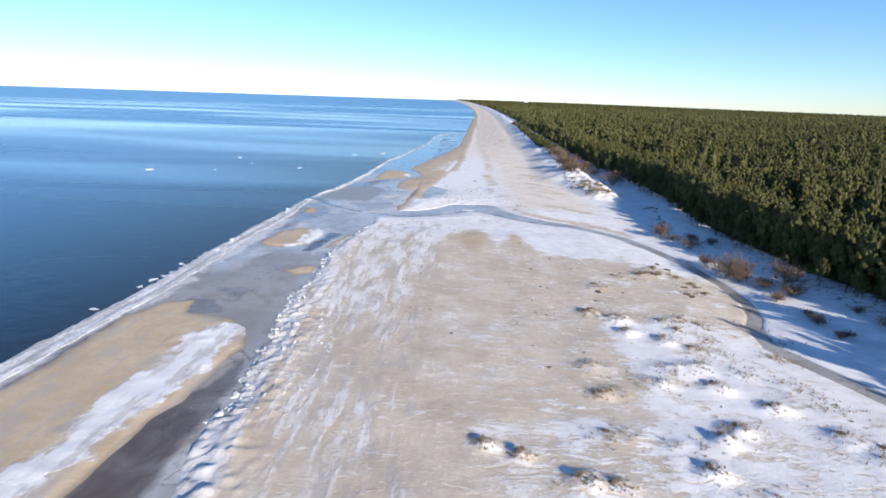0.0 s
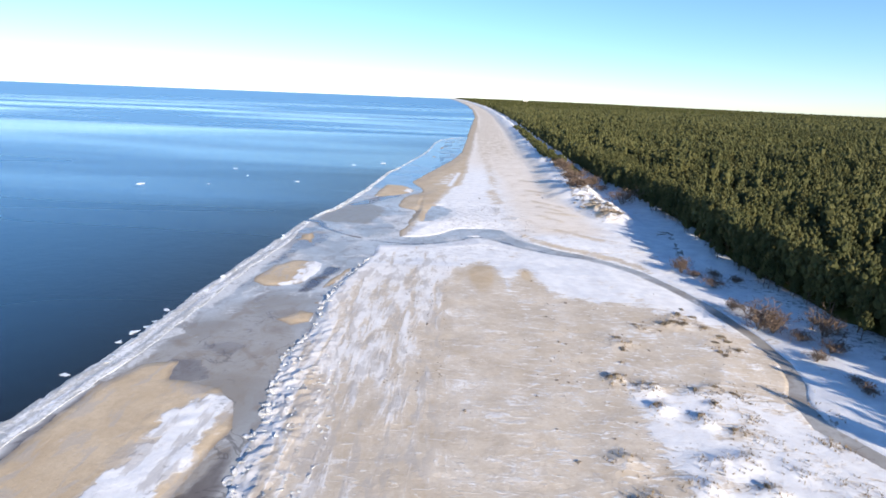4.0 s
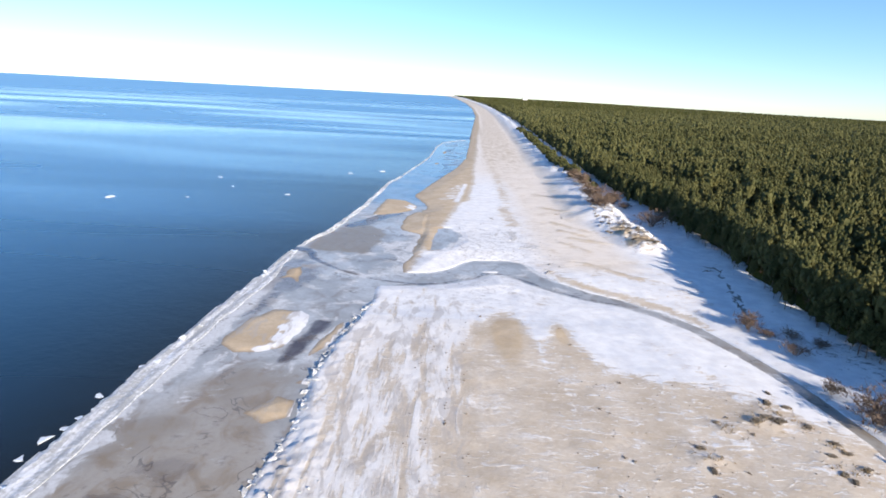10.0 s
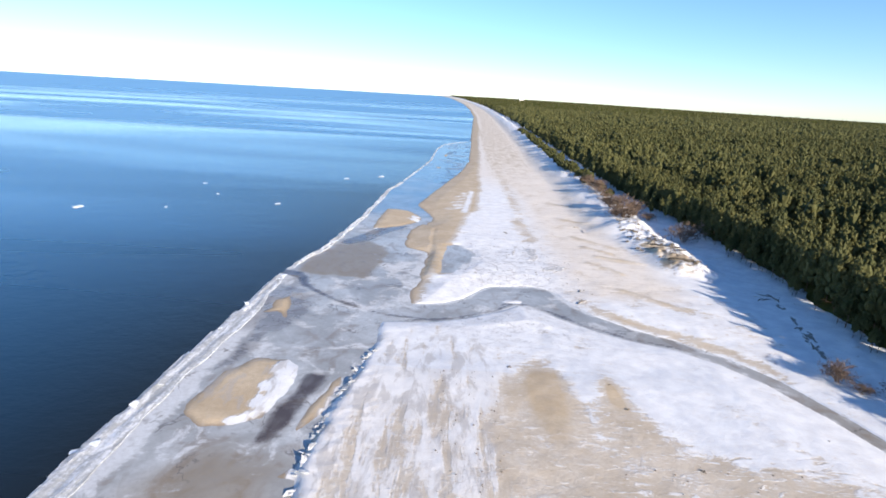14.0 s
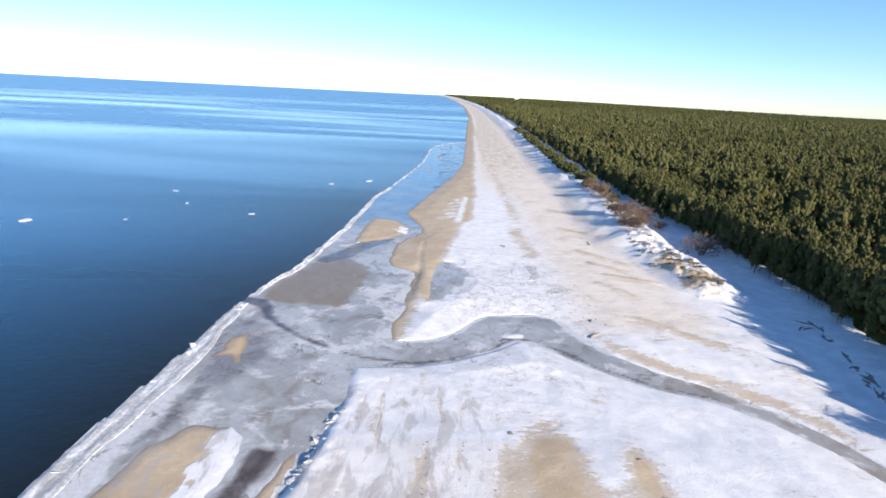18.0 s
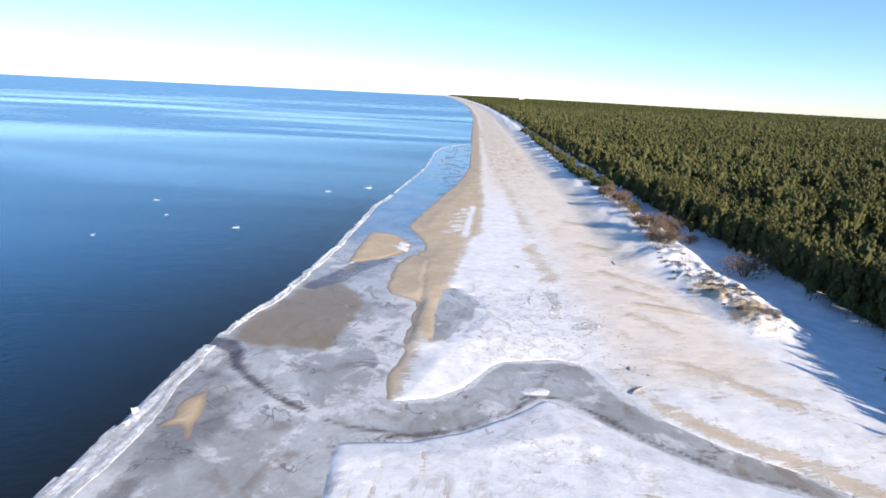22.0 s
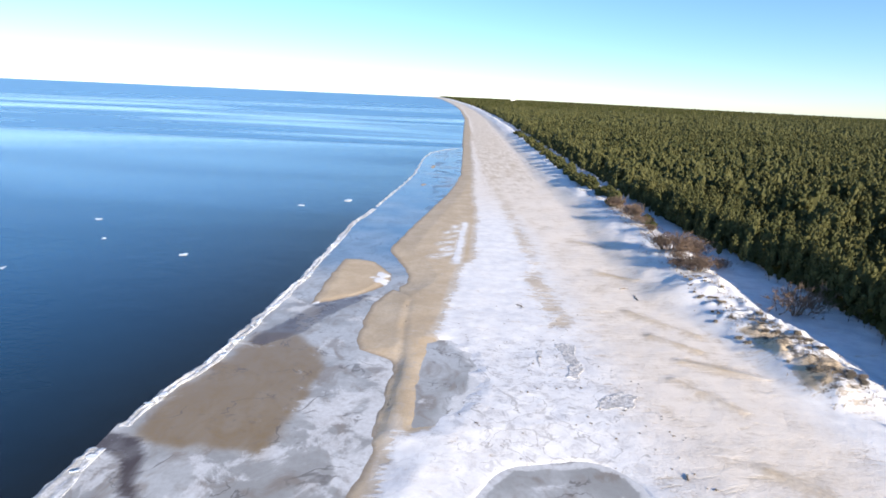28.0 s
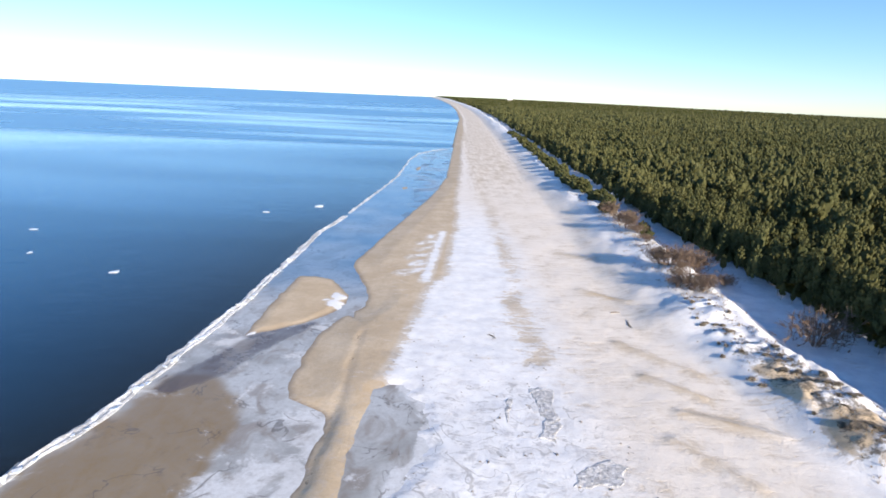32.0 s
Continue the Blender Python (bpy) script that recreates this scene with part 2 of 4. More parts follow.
CREST = curve([(66, 110), (66, 124), (67, 133), (65, 145), (63, 157), (64.3, 174), (64.8, 195), (67, 227), (70, 277), (69.5, 360), (75, 467),
               (84, 730), (98, 1207), (104, 1800), (94, 2540), (38, 3770), (-67, 5044), (-340, 7000)])
WOOD = curve([(88, -120), (85, 13), (82, 33), (79.3, 53), (79.8, 75), (82.6, 100), (84.4, 125), (84.8, 150), (84.8, 190), (83, 215), (82.5, 240), (83.5, 300), (88.5, 450),
              (100, 760), (114, 1207), (120, 1800), (110, 2540), (54, 3770), (-50, 5044), (-320, 7000)])
STREAM = ((-15, 85, 5), (-6, 86, 5), (0, 88, 4.6), (6, 92.5, 5), (12, 99.5, 6.3), (18, 100, 7), (23.5, 93, 4.6), (28, 86.8, 3.6), (35, 80.7, 3),
          (43.6, 76.3, 2.1), (50, 70.3, 1.7), (55, 63.3, 1.5), (59.5, 52, 1.3), (63, 40, 1.15), (65.2, 24, 1.0), (65, 13, 0.9), (63, 6, 1.0),
          (60.3, 1, 1.0), (59.3, -7, 1.2), (62, -13, 1.3), (66, -22, 1.5), (78, -45, 2), (86, -62, 2), (92, -80, 2))


def waves(x, y, size, seed=0, octaves=4):
    """Smooth value noise, about -1 to 1."""
    out, amp = np.zeros(np.shape(x)), 1.0
    for o in range(octaves):
        u, v = x / size + 17.3 * seed + 5.1 * o, y / size - 9.7 * seed + 3.3 * o
        i, j = np.floor(u), np.floor(v)
        fu, fv = u - i, v - j
        fu, fv = fu * fu * (3 - 2 * fu), fv * fv * (3 - 2 * fv)

        def cell(a, b):
            s = np.sin(a * 127.1 + b * 311.7 + seed * 74.7 + o * 19.19) * 43758.5453
            return s - np.floor(s)
        out += amp * 2 * (cell(i, j) * (1 - fu) * (1 - fv) + cell(i + 1, j) * fu * (1 - fv) + cell(i, j + 1) * (1 - fu) * fv + cell(i + 1, j + 1) * fu * fv - 0.5)
        size, amp = size / 2.1, amp * 0.5
    return out / 1.6


def step(v, lo, hi):
    t = np.clip((v - lo) / (hi - lo), 0, 1)
    return t * t * (3 - 2 * t)


def outside(x, y, poly):
    """Metres outside a closed outline, negative inside."""
    p = np.array(poly, float)
    q = np.roll(p, -1, 0)
    d = np.full(np.shape(x), 1e9)
    inner = np.zeros(np.shape(x), bool)
    for (ax, ay), (bx, by) in zip(p, q):
        ex, ey = bx - ax, by - ay
        s = np.clip(((x - ax) * ex + (y - ay) * ey) / (ex * ex + ey * ey), 0, 1)
        d = np.minimum(d, np.hypot(x - ax - s * ex, y - ay - s * ey))
        inner ^= ((ay > y) != (by > y)) & (x < ex * (y - ay) / (ey if ey else 1e-9) + ax)
    return np.where(inner, -d, d)


def from_stream(x, y):
    """Metres from the stream's bank, negative in its bed."""
    d = np.full(np.shape(x), 1e9)
    for (ax, ay, aw), (bx, by, bw) in zip(STREAM, STREAM[1:]):
        ex, ey = bx - ax, by - ay
        s = np.clip(((x - ax) * ex + (y - ay) * ey) / (ex * ex + ey * ey), 0, 1)
        d = np.minimum(d, np.hypot(x - ax - s * ex, y - ay - s * ey) - (aw + s * (bw - aw)))
    return d


BARS = (
    ((-46, -150), (-44, -60), (-43.5, -26), (-42.6, -5), (-40, 2), (-35, 3.5), (-33.5, -2), (-29, -3), (-25, -3.9), (-21.6, -8), (-19.6, -14), (-20, -20), (-21, -28), (-23, -37), (-25, -60), (-27, -150)),
    ((-37.9, 43.6), (-36.8, 56), (-33.2, 61.3), (-28, 61.6), (-25.7, 59), (-25, 51.6), (-26.4, 43.6), (-29.7, 40.9), (-34, 40.2)),
    ((-33.6, 93.6), (-35.3, 90.7), (-34.4, 87), (-33.8, 83.3), (-33.6, 79.2), (-36.0, 82.0), (-39, 80.8), (-37.6, 84.3), (-38.2, 88.2), (-37.2, 90.6)),
    ((-27.6, 157), (-27.4, 166), (-27, 180), (-26, 193), (-22, 193), (-17.6, 190.5), (-12, 181), (-12.3, 173), (-18.4, 164)),
    ((-18, 58), (-17.4, 52), (-18.6, 46), (-21, 41), (-20.5, 48)),
    ((-26, 22), (-22, 27), (-19.5, 26), (-19, 22), (-22, 20)),
    ((-21.5, 31), (-19, 34), (-18.5, 31)),
    ((-13, 328), (-9, 334), (-8, 329), (-10, 324)),
    ((-9.5, 398), (-6, 415), (-4.5, 405), (-6.5, 395)),
)
DRIFTS = (((38.2, 128.4), (44.8, 119.5)), ((42.1, 135.4), (54, 130)), ((39.7, 158.9), (50, 147)), ((39.8, 188), (48.4, 180)), ((40.7, 220), (49, 214)),
          ((41.2, 105.6), (51.8, 94.3)), ((40.6, 146), (47, 140)), ((55, 141), (62, 136)))
POND = ((-2.0, 139.5), (1.5, 141.4), (4.7, 136.8), (6.2, 131), (5.6, 123), (3.2, 118.5), (-0.6, 113), (-3.4, 112), (-3.3, 122), (-2.5, 133))
ISLET = ((11.0, 95.5), (12.2, 96.7), (14, 97.1), (15.6, 96.3), (15.2, 95.0), (13.5, 94.4), (11.6, 94.6))
HUMMOCKS = [(rng.uniform(28, 62), rng.uniform(-44, 6), rng.uniform(1.3, 3.4), rng.uniform(0.4, 0.95)) for _ in range(30)]
HUMMOCKS += [(53.5, 30, 2.4, 0.6), (50.5, 26.5, 2.8, 0.7), (56.5, 26, 1.6, 0.6), (58, 21, 1.8, 0.6), (55, 16, 2.2, 0.7), (58.5, 16, 1.5, 0.6), (38, 16.5, 2.6, 0.4), (44, 24, 2.0, 0.35)]
HUMMOCKS += [(37.5, -5.5, 1.5, 1.3), (42.8, -8, 1.8, 1.5), (50.8, -0.5, 1.8, 1.3), (46, -10.8, 1.5, 1.2), (46.3, -4, 1.6, 1.1), (40, -34.5, 1.7, 1.5), (36.5, -40, 1.5, 1.3),
             (54, -33, 2.0, 1.7), (57, -35, 1.6, 1.2), (23.4, -42.5, 1.8, 1.3), (26.5, -43, 1.5, 1.1), (14.2, -37, 1.2, 0.9), (18, -38.7, 1.1, 1.1), (44.3, -22.5, 1.6, 1.2), (49, -27, 1.5, 1.1)]


RUNNEL = ((-11.9, 173.6), (-6.5, 162.3), (-6.7, 149.8), (-6.5, 140.7), (-6.8, 126.4), (-7.4, 117.0), (-8.1, 110.4))


def runnel(x, y):
    """Metres from the small dry channel that follows the strand."""
    d = np.full(np.shape(x), 99.0)
    box = (np.abs(x + 7) < 12) & (np.abs(y - 140) < 50)
    if box.any():
        d[box] = np.minimum.reduce([along_line(x[box], y[box], p, q) for p, q in zip(RUNNEL, RUNNEL[1:])]) + 0.6 * waves(x[box], y[box], 3, 68, 3)
    return d


def rise(d):
    """Far away the sheet lifts a little, which keeps the horizon at its true dip."""
    return 23.0 * step(d, 900, 5200) ** 1.3


def fall(x, y):
    """Inland, towards the east, the far woods lie lower."""
    return 26.0 * step(x, 300, 3600) * step(np.hypot(x, y), 900, 5200)


def along_line(x, y, a, b):
    """Metres from the straight line between two places."""
    ex, ey = b[0] - a[0], b[1] - a[1]
    s = np.clip(((x - a[0]) * ex + (y - a[1]) * ey) / (ex * ex + ey * ey), 0, 1)
    return np.hypot(x - a[0] - s * ex, y - a[1] - s * ey)


def blob(x, y, cx, cy, rx, ry):
    return np.exp(-(((x - cx) / rx) ** 2 + ((y - cy) / ry) ** 2))


def height(x, y):
    inland = x - SHORE(y) + 0.5 * waves(x, y, 3.0, 3, 2) * (np.abs(y) < 400)
    south = step(-y, -86, -78)
    bluff = np.where(inland > 0, step(inland, -0.3, 1.9 + 3.2 * step(-y, -28, -14)) * (0.85 - 0.38 * step(y, 55, 68)) - 0.75, -0.75 + np.clip(inland, -4, 0) * 0.25)
    slope = -0.72 + np.clip(inland, -6, 9) * np.where(inland > 0, 0.085, 0.2)
    h = south * bluff + (1 - south) * slope
    h = h + step(inland, 2, 20) * (0.25 + 0.14 * waves(x, y, 9, 1) + 0.035 * waves(x, y, 1.6, 2, 2))
    h = h + south * step(inland, 0, 0.8) * step(-inland, -10, -2) * (0.12 + (0.22 + 0.55 * step(-y, -26, -8)) * np.abs(waves(x, y, 1.5, 5, 3)))
    # low wind-blown drifts on the upper beach
    for p, q in DRIFTS:
        h = h + 0.24 * np.exp(-(along_line(x, y, p, q) / (1.0 + 0.4 * waves(x, y, 5, 12, 2))) ** 2)
    near = np.abs(y) < 500
    rough = 0.45 + 1.1 * np.abs(waves(x, y, 2.6, 19, 3))
    for px, py, pr, ph in HUMMOCKS:
        g = np.exp(-(((x - px) / pr) ** 2 + ((y - py) / (pr * 0.8)) ** 2))
        h = h + 0.78 * ph * g * rough * near
    for poly in BARS:
        box = (np.abs(x + 15) < 50) & (y < 440)
        if box.any():
            lift = (0.05 + 0.10 * (y[box] < 12)) * np.abs(waves(x[box], y[box], 3.4, 16, 3))
            d = outside(x[box], y[box], poly) + 0.7 * waves(x[box], y[box], 4.0, 8, 3)
            h[box] = np.maximum(h[box], np.clip(-d * 0.12, -2.5, 0.22) + lift * step(-d, 0.5, 2.5) * (x[box] > -31.5) + ICE_LEVEL - 0.01)
    pond = (np.abs(x) < 12) & (np.abs(y - 126) < 24)
    if pond.any():
        d = outside(x[pond], y[pond], POND) + (0.5 + 1.1 * step(x[pond], -1, 3)) * waves(x[pond], y[pond], 2.5, 9, 4)
        h[pond] = h[pond] + (np.clip(d * 0.12, -0.25, 0.3) + 0.02 - h[pond]) * step(-d, -7, -0.3)
    # dune
    c = x - CREST(y)
    lumps = 0.85 + 0.35 * waves(x, y, 9, 21, 3)
    dune = np.where(c < 0, step(c, -12.5 - 8 * step(y, 148, 172), -2 + 1.5 * step(y, 148, 172)), step(-c, -9.5, -1)) * step(y + 0.5 * c, 117, 127) * (3.3 + 1.3 * step(y, 145, 175)) * lumps
    hum = (0.7 + 0.8 * step(-y, -180, -160)) * np.maximum(0, waves(x, y, 3.4, 23, 3)) * step(c, -9, -5) * step(-c, -5, -2) * step(y, 120, 127)
    h = h + dune + hum
    w = x - WOOD(y)
    h = h + step(w, -12, 6) * (0.9 + 0.35 * waves(x, y, 14, 31)) + (0.3 + 0.6 * step(-y, -75, -60)) * step(w, -19, -9) * np.maximum(0, waves(x, y, 3.0, 33, 3)) * near
    # stream bed
    s = from_stream(x, y)
    bank = step(s, -1.0, 0.5)
    h = np.where(near, np.minimum(h, -0.47 + np.clip(s, 0, 60) * 0.085 + 0.06 * waves(x, y, 3, 17, 2)), h)
    h = np.where(near, -1.25 * (1 - bank) + h * bank, h)
    h = np.maximum(h, np.where(near, np.clip(-0.16 * (outside(x, y, ISLET) + 0.6 * waves(x, y, 1.6, 15, 3)), -9, 0.16) + ICE_LEVEL, -99))
    h = h - 0.16 * np.exp(-(runnel(x, y) / 0.55) ** 2)
    h = h - 2.0 * step(-inland, 34, 60)
    return h + rise(np.hypot(x, y)) - fall(x, y)


def sheet(name, xs, ys, z, fields, material, keep=None):
    """A grid mesh over xs and ys with heights z and point fields."""
    X, Y = np.meshgrid(xs, ys)
    Z = z(X, Y)
    n, m = X.shape
    idx = np.arange(n * m).reshape(n, m)
    quads = np.stack([idx[:-1, :-1], idx[:-1, 1:], idx[1:, 1:], idx[1:, :-1]], -1).reshape(-1, 4)
    if keep is not None:
        ok = keep(X, Y).ravel()
        quads = quads[ok[quads].any(1)]
    return mesh_of(name, np.stack([X, Y, Z], -1).reshape(-1, 3), quads, material, {k: f(X, Y).ravel() for k, f in fields.items()}, True)


def mesh_of(name, verts, faces, material, fields=None, smooth=False):
    me = bpy.data.meshes.new(name)
    faces = np.asarray(faces)
    k = faces.shape[1]
    me.vertices.add(len(verts))
    me.vertices.foreach_set("co", np.asarray(verts, np.float32).ravel())
    me.loops.add(faces.size)
    me.loops.foreach_set("vertex_index", faces.ravel().astype(np.int32))
    me.polygons.add(len(faces))
    me.polygons.foreach_set("loop_start", np.arange(0, faces.size, k, dtype=np.int32))
    me.polygons.foreach_set("use_smooth", np.full(len(faces), smooth))
    for key, values in (fields or {}).items():
        me.attributes.new(key, "FLOAT", "POINT").data.foreach_set("value", values.astype(np.float32))
    me.update(calc_edges=True)
    me.materials.append(material)
    return new(name, me)


def spaced(lo, hi, fine, ends, grow):
    """Even steps from lo to hi, then ever longer ones to both ends."""
    out = list(np.arange(lo, hi, fine))
    d = fine
    while out[-1] < ends[1]:
        d *= grow
        out.append(out[-1] + d)
    d = fine
    while out[0] > ends[0]:
        d *= grow
        out.insert(0, out[0] - d)
    return np.array(out)


STRAND = curve([(-9.4, 86), (-8.4, 93), (-6.8, 103), (-5.6, 111), (-4.2, 123), (-2.9, 136), (-1.2, 146), (1, 159), (2.5, 169), (4, 185), (9, 196), (12, 243), (14, 315), (18, 400), (31, 756), (46, 1207), (52, 1800), (42, 2540), (-14, 3770), (-119, 5044)])


def snow_field(x, y):
    inland = x - SHORE(y)
    south = step(-y, -88, -80)
    n = waves(x, y, 16, 41, 3)
    # south beach: a snowy strip by the bluff, bare sand in the middle, snow towards the stream
    top = np.interp(x, [-30, 3, 7, 12, 17, 20, 25, 30, 37, 49, 55, 62, 70], [42, 42, 48, 62, 62, 46, 56, 42, 40, 37, 34, 24, 10])
    a = 0.30 + (0.12 + 0.20 * step(y, -22, 12)) * step(-x - 7 * n, -8, 4)
    a = np.maximum(a, 0.66 * step(-np.abs(x - 0.5 + 2.5 * n), -6.5, -1) * step(y + 8 * n, -8, 18))
    a = np.maximum(a, 0.88 * step(-inland - 2 * n, -7, -2))
    a = np.maximum(a, 0.86 * step(y - top + 7 * n, -13, 9))
    a = np.maximum(a, 0.68 * step(x + 3 * n, 28, 36) * step(-y + 4 * n, -7, 4))
    a = np.maximum(a, 0.50 * step(x, 8, 14) * step(-y + 3 * n, 26, 34))
    a = a - 0.5 * blob(x, y, 14.5, 54, 2.6, 11) - 0.45 * blob(x, y, 25.3, 55, 1.4, 5) - 0.35 * blob(x, y, 8, 54, 1.4, 7) - 0.3 * blob(x, y, -2, 50, 1.6, 10)
    a = a - 0.4 * np.exp(-(along_line(x, y, (17, 60), (25, 76)) / 1.4) ** 2) * (0.5 + n)
    east = x - np.interp(y, [-45, -22, -13, -7, 1, 6, 13, 24, 40, 52, 63], [78, 66, 62, 59.3, 60.3, 63, 65, 65.2, 63, 59.5, 55])
    a = np.maximum(a, 0.88 * step(east, 0, 2.5) * (y < 64))
    # north beach: bare sand by the water, then snow, then thin snow over wind-blown sand
    strip = x - STRAND(y) + 1.2 * n
    b = 0.10 + 0.78 * step(strip, -1.5, 3.0)
    band = blob(x + 1.5 * n, 0, 24, 0, 3.2, 1) * step(y, 143, 152) * step(-y, -195, -180)
    band = np.maximum(band, np.exp(-((x - 25.5 - (y - 190) * 0.012) / 3.5) ** 2) * step(y, 180, 200) * 0.8)
    b = b - 0.5 * band
    b = b - 0.8 * step(-outside(x, y, POND), -2.6, 0) * step(-x, -0.5, 1.0) * (np.abs(y - 126) < 20)
    b = np.where(x > 26, np.minimum(b, 0.74 + 0.12 * n), b)
    for p, q in DRIFTS:
        b = b - (0.45 + 0.3 * waves(x, y, 4, 13, 2)) * np.exp(-((along_line(x, y, p, q) + 0.5 * n) / (1.7 + 0.7 * n)) ** 2)
    b = b - 0.8 * np.exp(-((from_stream(x, y) - 2.6) / 1.7) ** 2) * step(x, 26, 34) * step(-x, -60, -56) * (0.8 + 0.7 * n)
    far = step(y, 230, 420) * step(strip, 3, 8)
    b = b * (1 - far) + far * (0.5 + 0.3 * step(inland, 34, 50))
    for k in range(6):
        reach = (4.8, 3.0, 5.2, 3.6, 4.4, 2.4)[k]
        b = np.maximum(b, 0.62 * np.exp(-((along_line(x, y, (3.0 + 0.7 * k - reach, 196 + 7.2 * k), (3.0 + 0.7 * k, 199.5 + 7.2 * k)) + 1.6 * waves(x, y, 4, 14, 3)) / 1.3) ** 2))
    b = np.maximum(b, 0.8 * np.exp(-(along_line(x, y, (4, 190), (8, 240)) / 1.5) ** 2))
    south = np.where(from_stream(x, y) < 30, np.where(y > np.interp(x, [-15, 0, 6, 11, 19, 23.5, 28, 35, 43.6, 50, 55, 59.5, 63, 66], [85, 88, 93, 101, 100, 92, 86.5, 80.7, 76.3, 70.3, 63.3, 52, 40, 10]), 0, 1), south)
    out = south * a + (1 - south) * b
    c = x - CREST(y)
    foot = step(c + 2 * n, -17, -9) * step(y, 110, 118)
    out = np.where(foot > 0, out + foot * (np.maximum(out, 0.86 - 0.8 * np.maximum(0, waves(x, y, 3, 43, 2)) * step(c, -9, -3) * (y < 175)) - out), out)
    out = np.where(x - WOOD(y) > -15, np.maximum(out, 0.9 - 0.5 * step(x - WOOD(y), 4, 14)), out)
    out = out - 0.55 * blob(x, y, 62, 128, 4, 5) * (0.6 + n) - 0.35 * blob(x, y, 59, 140, 3, 6)
    out = out - 0.7 * step(waves(x, y, 4.5, 45, 3), -0.1, 0.4) * step(c, -9, -6) * step(-c, -2, 0.5) * step(y, 120, 126) * step(-y, -156, -146)
    # sand bars lie bare but for their sheltered sides
    out = np.where(inland < -1.0, 0.02, out)
    for poly in (((-34, -150), (-31, -60), (-31, -37), (-31.2, -28.7), (-28.2, -20), (-30, -10.4), (-26.5, -7.3), (-24, -3), (-21, -8), (-21.5, -16), (-23, -28), (-26, -45), (-30, -150)),
                 ((-31, 40), (-28.4, 48), (-29.5, 56), (-28, 62), (-24, 60), (-24, 45)), ((-15.3, 181.7), (-16, 174), (-12.9, 172), (-12.6, 178.4)),
                 ((-28, 153), (-26, 160), (-25, 158)), ((10, 92), (10, 98), (17, 98), (17, 92))):
        near = (np.abs(x + 10) < 45) & (np.abs(y) < 250)
        if near.any():
            out[near] = np.maximum(out[near], 1.0 * step(-outside(x[near], y[near], poly) + 2.4 * waves(x[near], y[near], 2.4, 44, 4), -0.6, 0.8))
    return out


def wet_field(x, y):
    h = height(x, y) - rise(np.hypot(x, y)) + fall(x, y)
    return 0.75 * step(-h, 0.43, 0.57)


def litter_field(x, y):
    out = 0.42 * step(x, 28, 33) * step(-y, -8, 0) * step(y, -60, -40) * step(-x, -62, -55)
    c = x - CREST(y)
    out = np.maximum(out, (0.40 + 0.3 * step(-y, -165, -150)) * step(c, -9, -5) * step(-c, -3, 0) * step(y, 119, 126))
    out = np.maximum(out, 0.5 * blob(x, y, 12, 109, 8, 3) + 0.3 * blob(x, y, 6, 118, 4, 8))
    trail = ((78, 108), (72.8, 83), (69.9, 73.4), (69.7, 66.5), (69.4, 60), (72.4, 54.5), (72.0, 47), (74, 36))
    for p, q in zip(trail, trail[1:]):
        out = np.maximum(out, 0.95 * np.exp(-((along_line(x, y, p, q) + 1.3 * waves(x, y, 4, 47, 3)) / 0.5) ** 2))
    out = np.maximum(out, 0.55 * np.exp(-(runnel(x, y) / 0.6) ** 2))
    w = x - WOOD(y)
    out = np.maximum(out, (0.40 + 0.2 * step(-y, -70, -50)) * step(w, -12, -2))
    return np.maximum(out, 1.0 * step(w, 1, 6))


SHELF = (((-24.2, -6), (-22.4, -12)), ((-22.4, -12), (-23.2, -20)), ((-23.2, -20), (-24.6, -30)), ((-24.6, -30), (-26.5, -42)))
XS = spaced(-52, 92, 0.5, (-5200, 5200), 1.13)
YS = spaced(-46, 175, 0.5, (-260, 5200), 1.03)
ground = sheet("ground", XS, YS, height, {
    "snow": snow_field, "crust": lambda x, y: np.clip(0.8 * np.clip(1.6 - np.minimum.reduce([along_line(x, y, p, q) for p, q in SHELF]), 0, 1.6) + 1.15 * blob(x, y, 14, 120, 19, 28) + 0.6 * blob(x, y, 12, 78, 20, 14) + 0.25 * blob(x, y, 0, 25, 20, 40), 0, 1) * step(-x, -38, -28), "wet": wet_field, "litter": litter_field,
    "streak": lambda x, y: step(-x, -12, -4) * step(-y, -84, -70) + 0.7 * step(y, 250, 400),
    "thin": lambda x, y: np.clip((0.85 * step(x, 22, 36) * step(y, 94, 104) + 0.7 * step(y, 220, 320)), 0, 0.85) * step(-(x - CREST(y)), 5, 16) + 0.25 * (y < 60) * (np.abs(x) < 20)}, SAND)
tagged(ground, "wide sandy winter beach with wind-blown snow and dunes", "ground", kind="structure")

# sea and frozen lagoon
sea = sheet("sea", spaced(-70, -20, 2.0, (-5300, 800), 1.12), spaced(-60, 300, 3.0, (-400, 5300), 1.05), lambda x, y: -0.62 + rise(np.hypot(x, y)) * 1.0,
            # both tones fall off seaward from the ridge and end towards the north
            {"shore_tone": lambda x, y: np.exp(-np.maximum(RIDGE(y) - x, 0) / 50.0) * step(-y, -420, -180),
             "wide_shore_tone": lambda x, y: np.exp(-np.maximum(RIDGE(y) - x, 0) / 150.0) * step(-y, -700, -260)}, SEA)
tagged(sea, "calm deep blue sea with pale slick bands", "water", kind="structure")


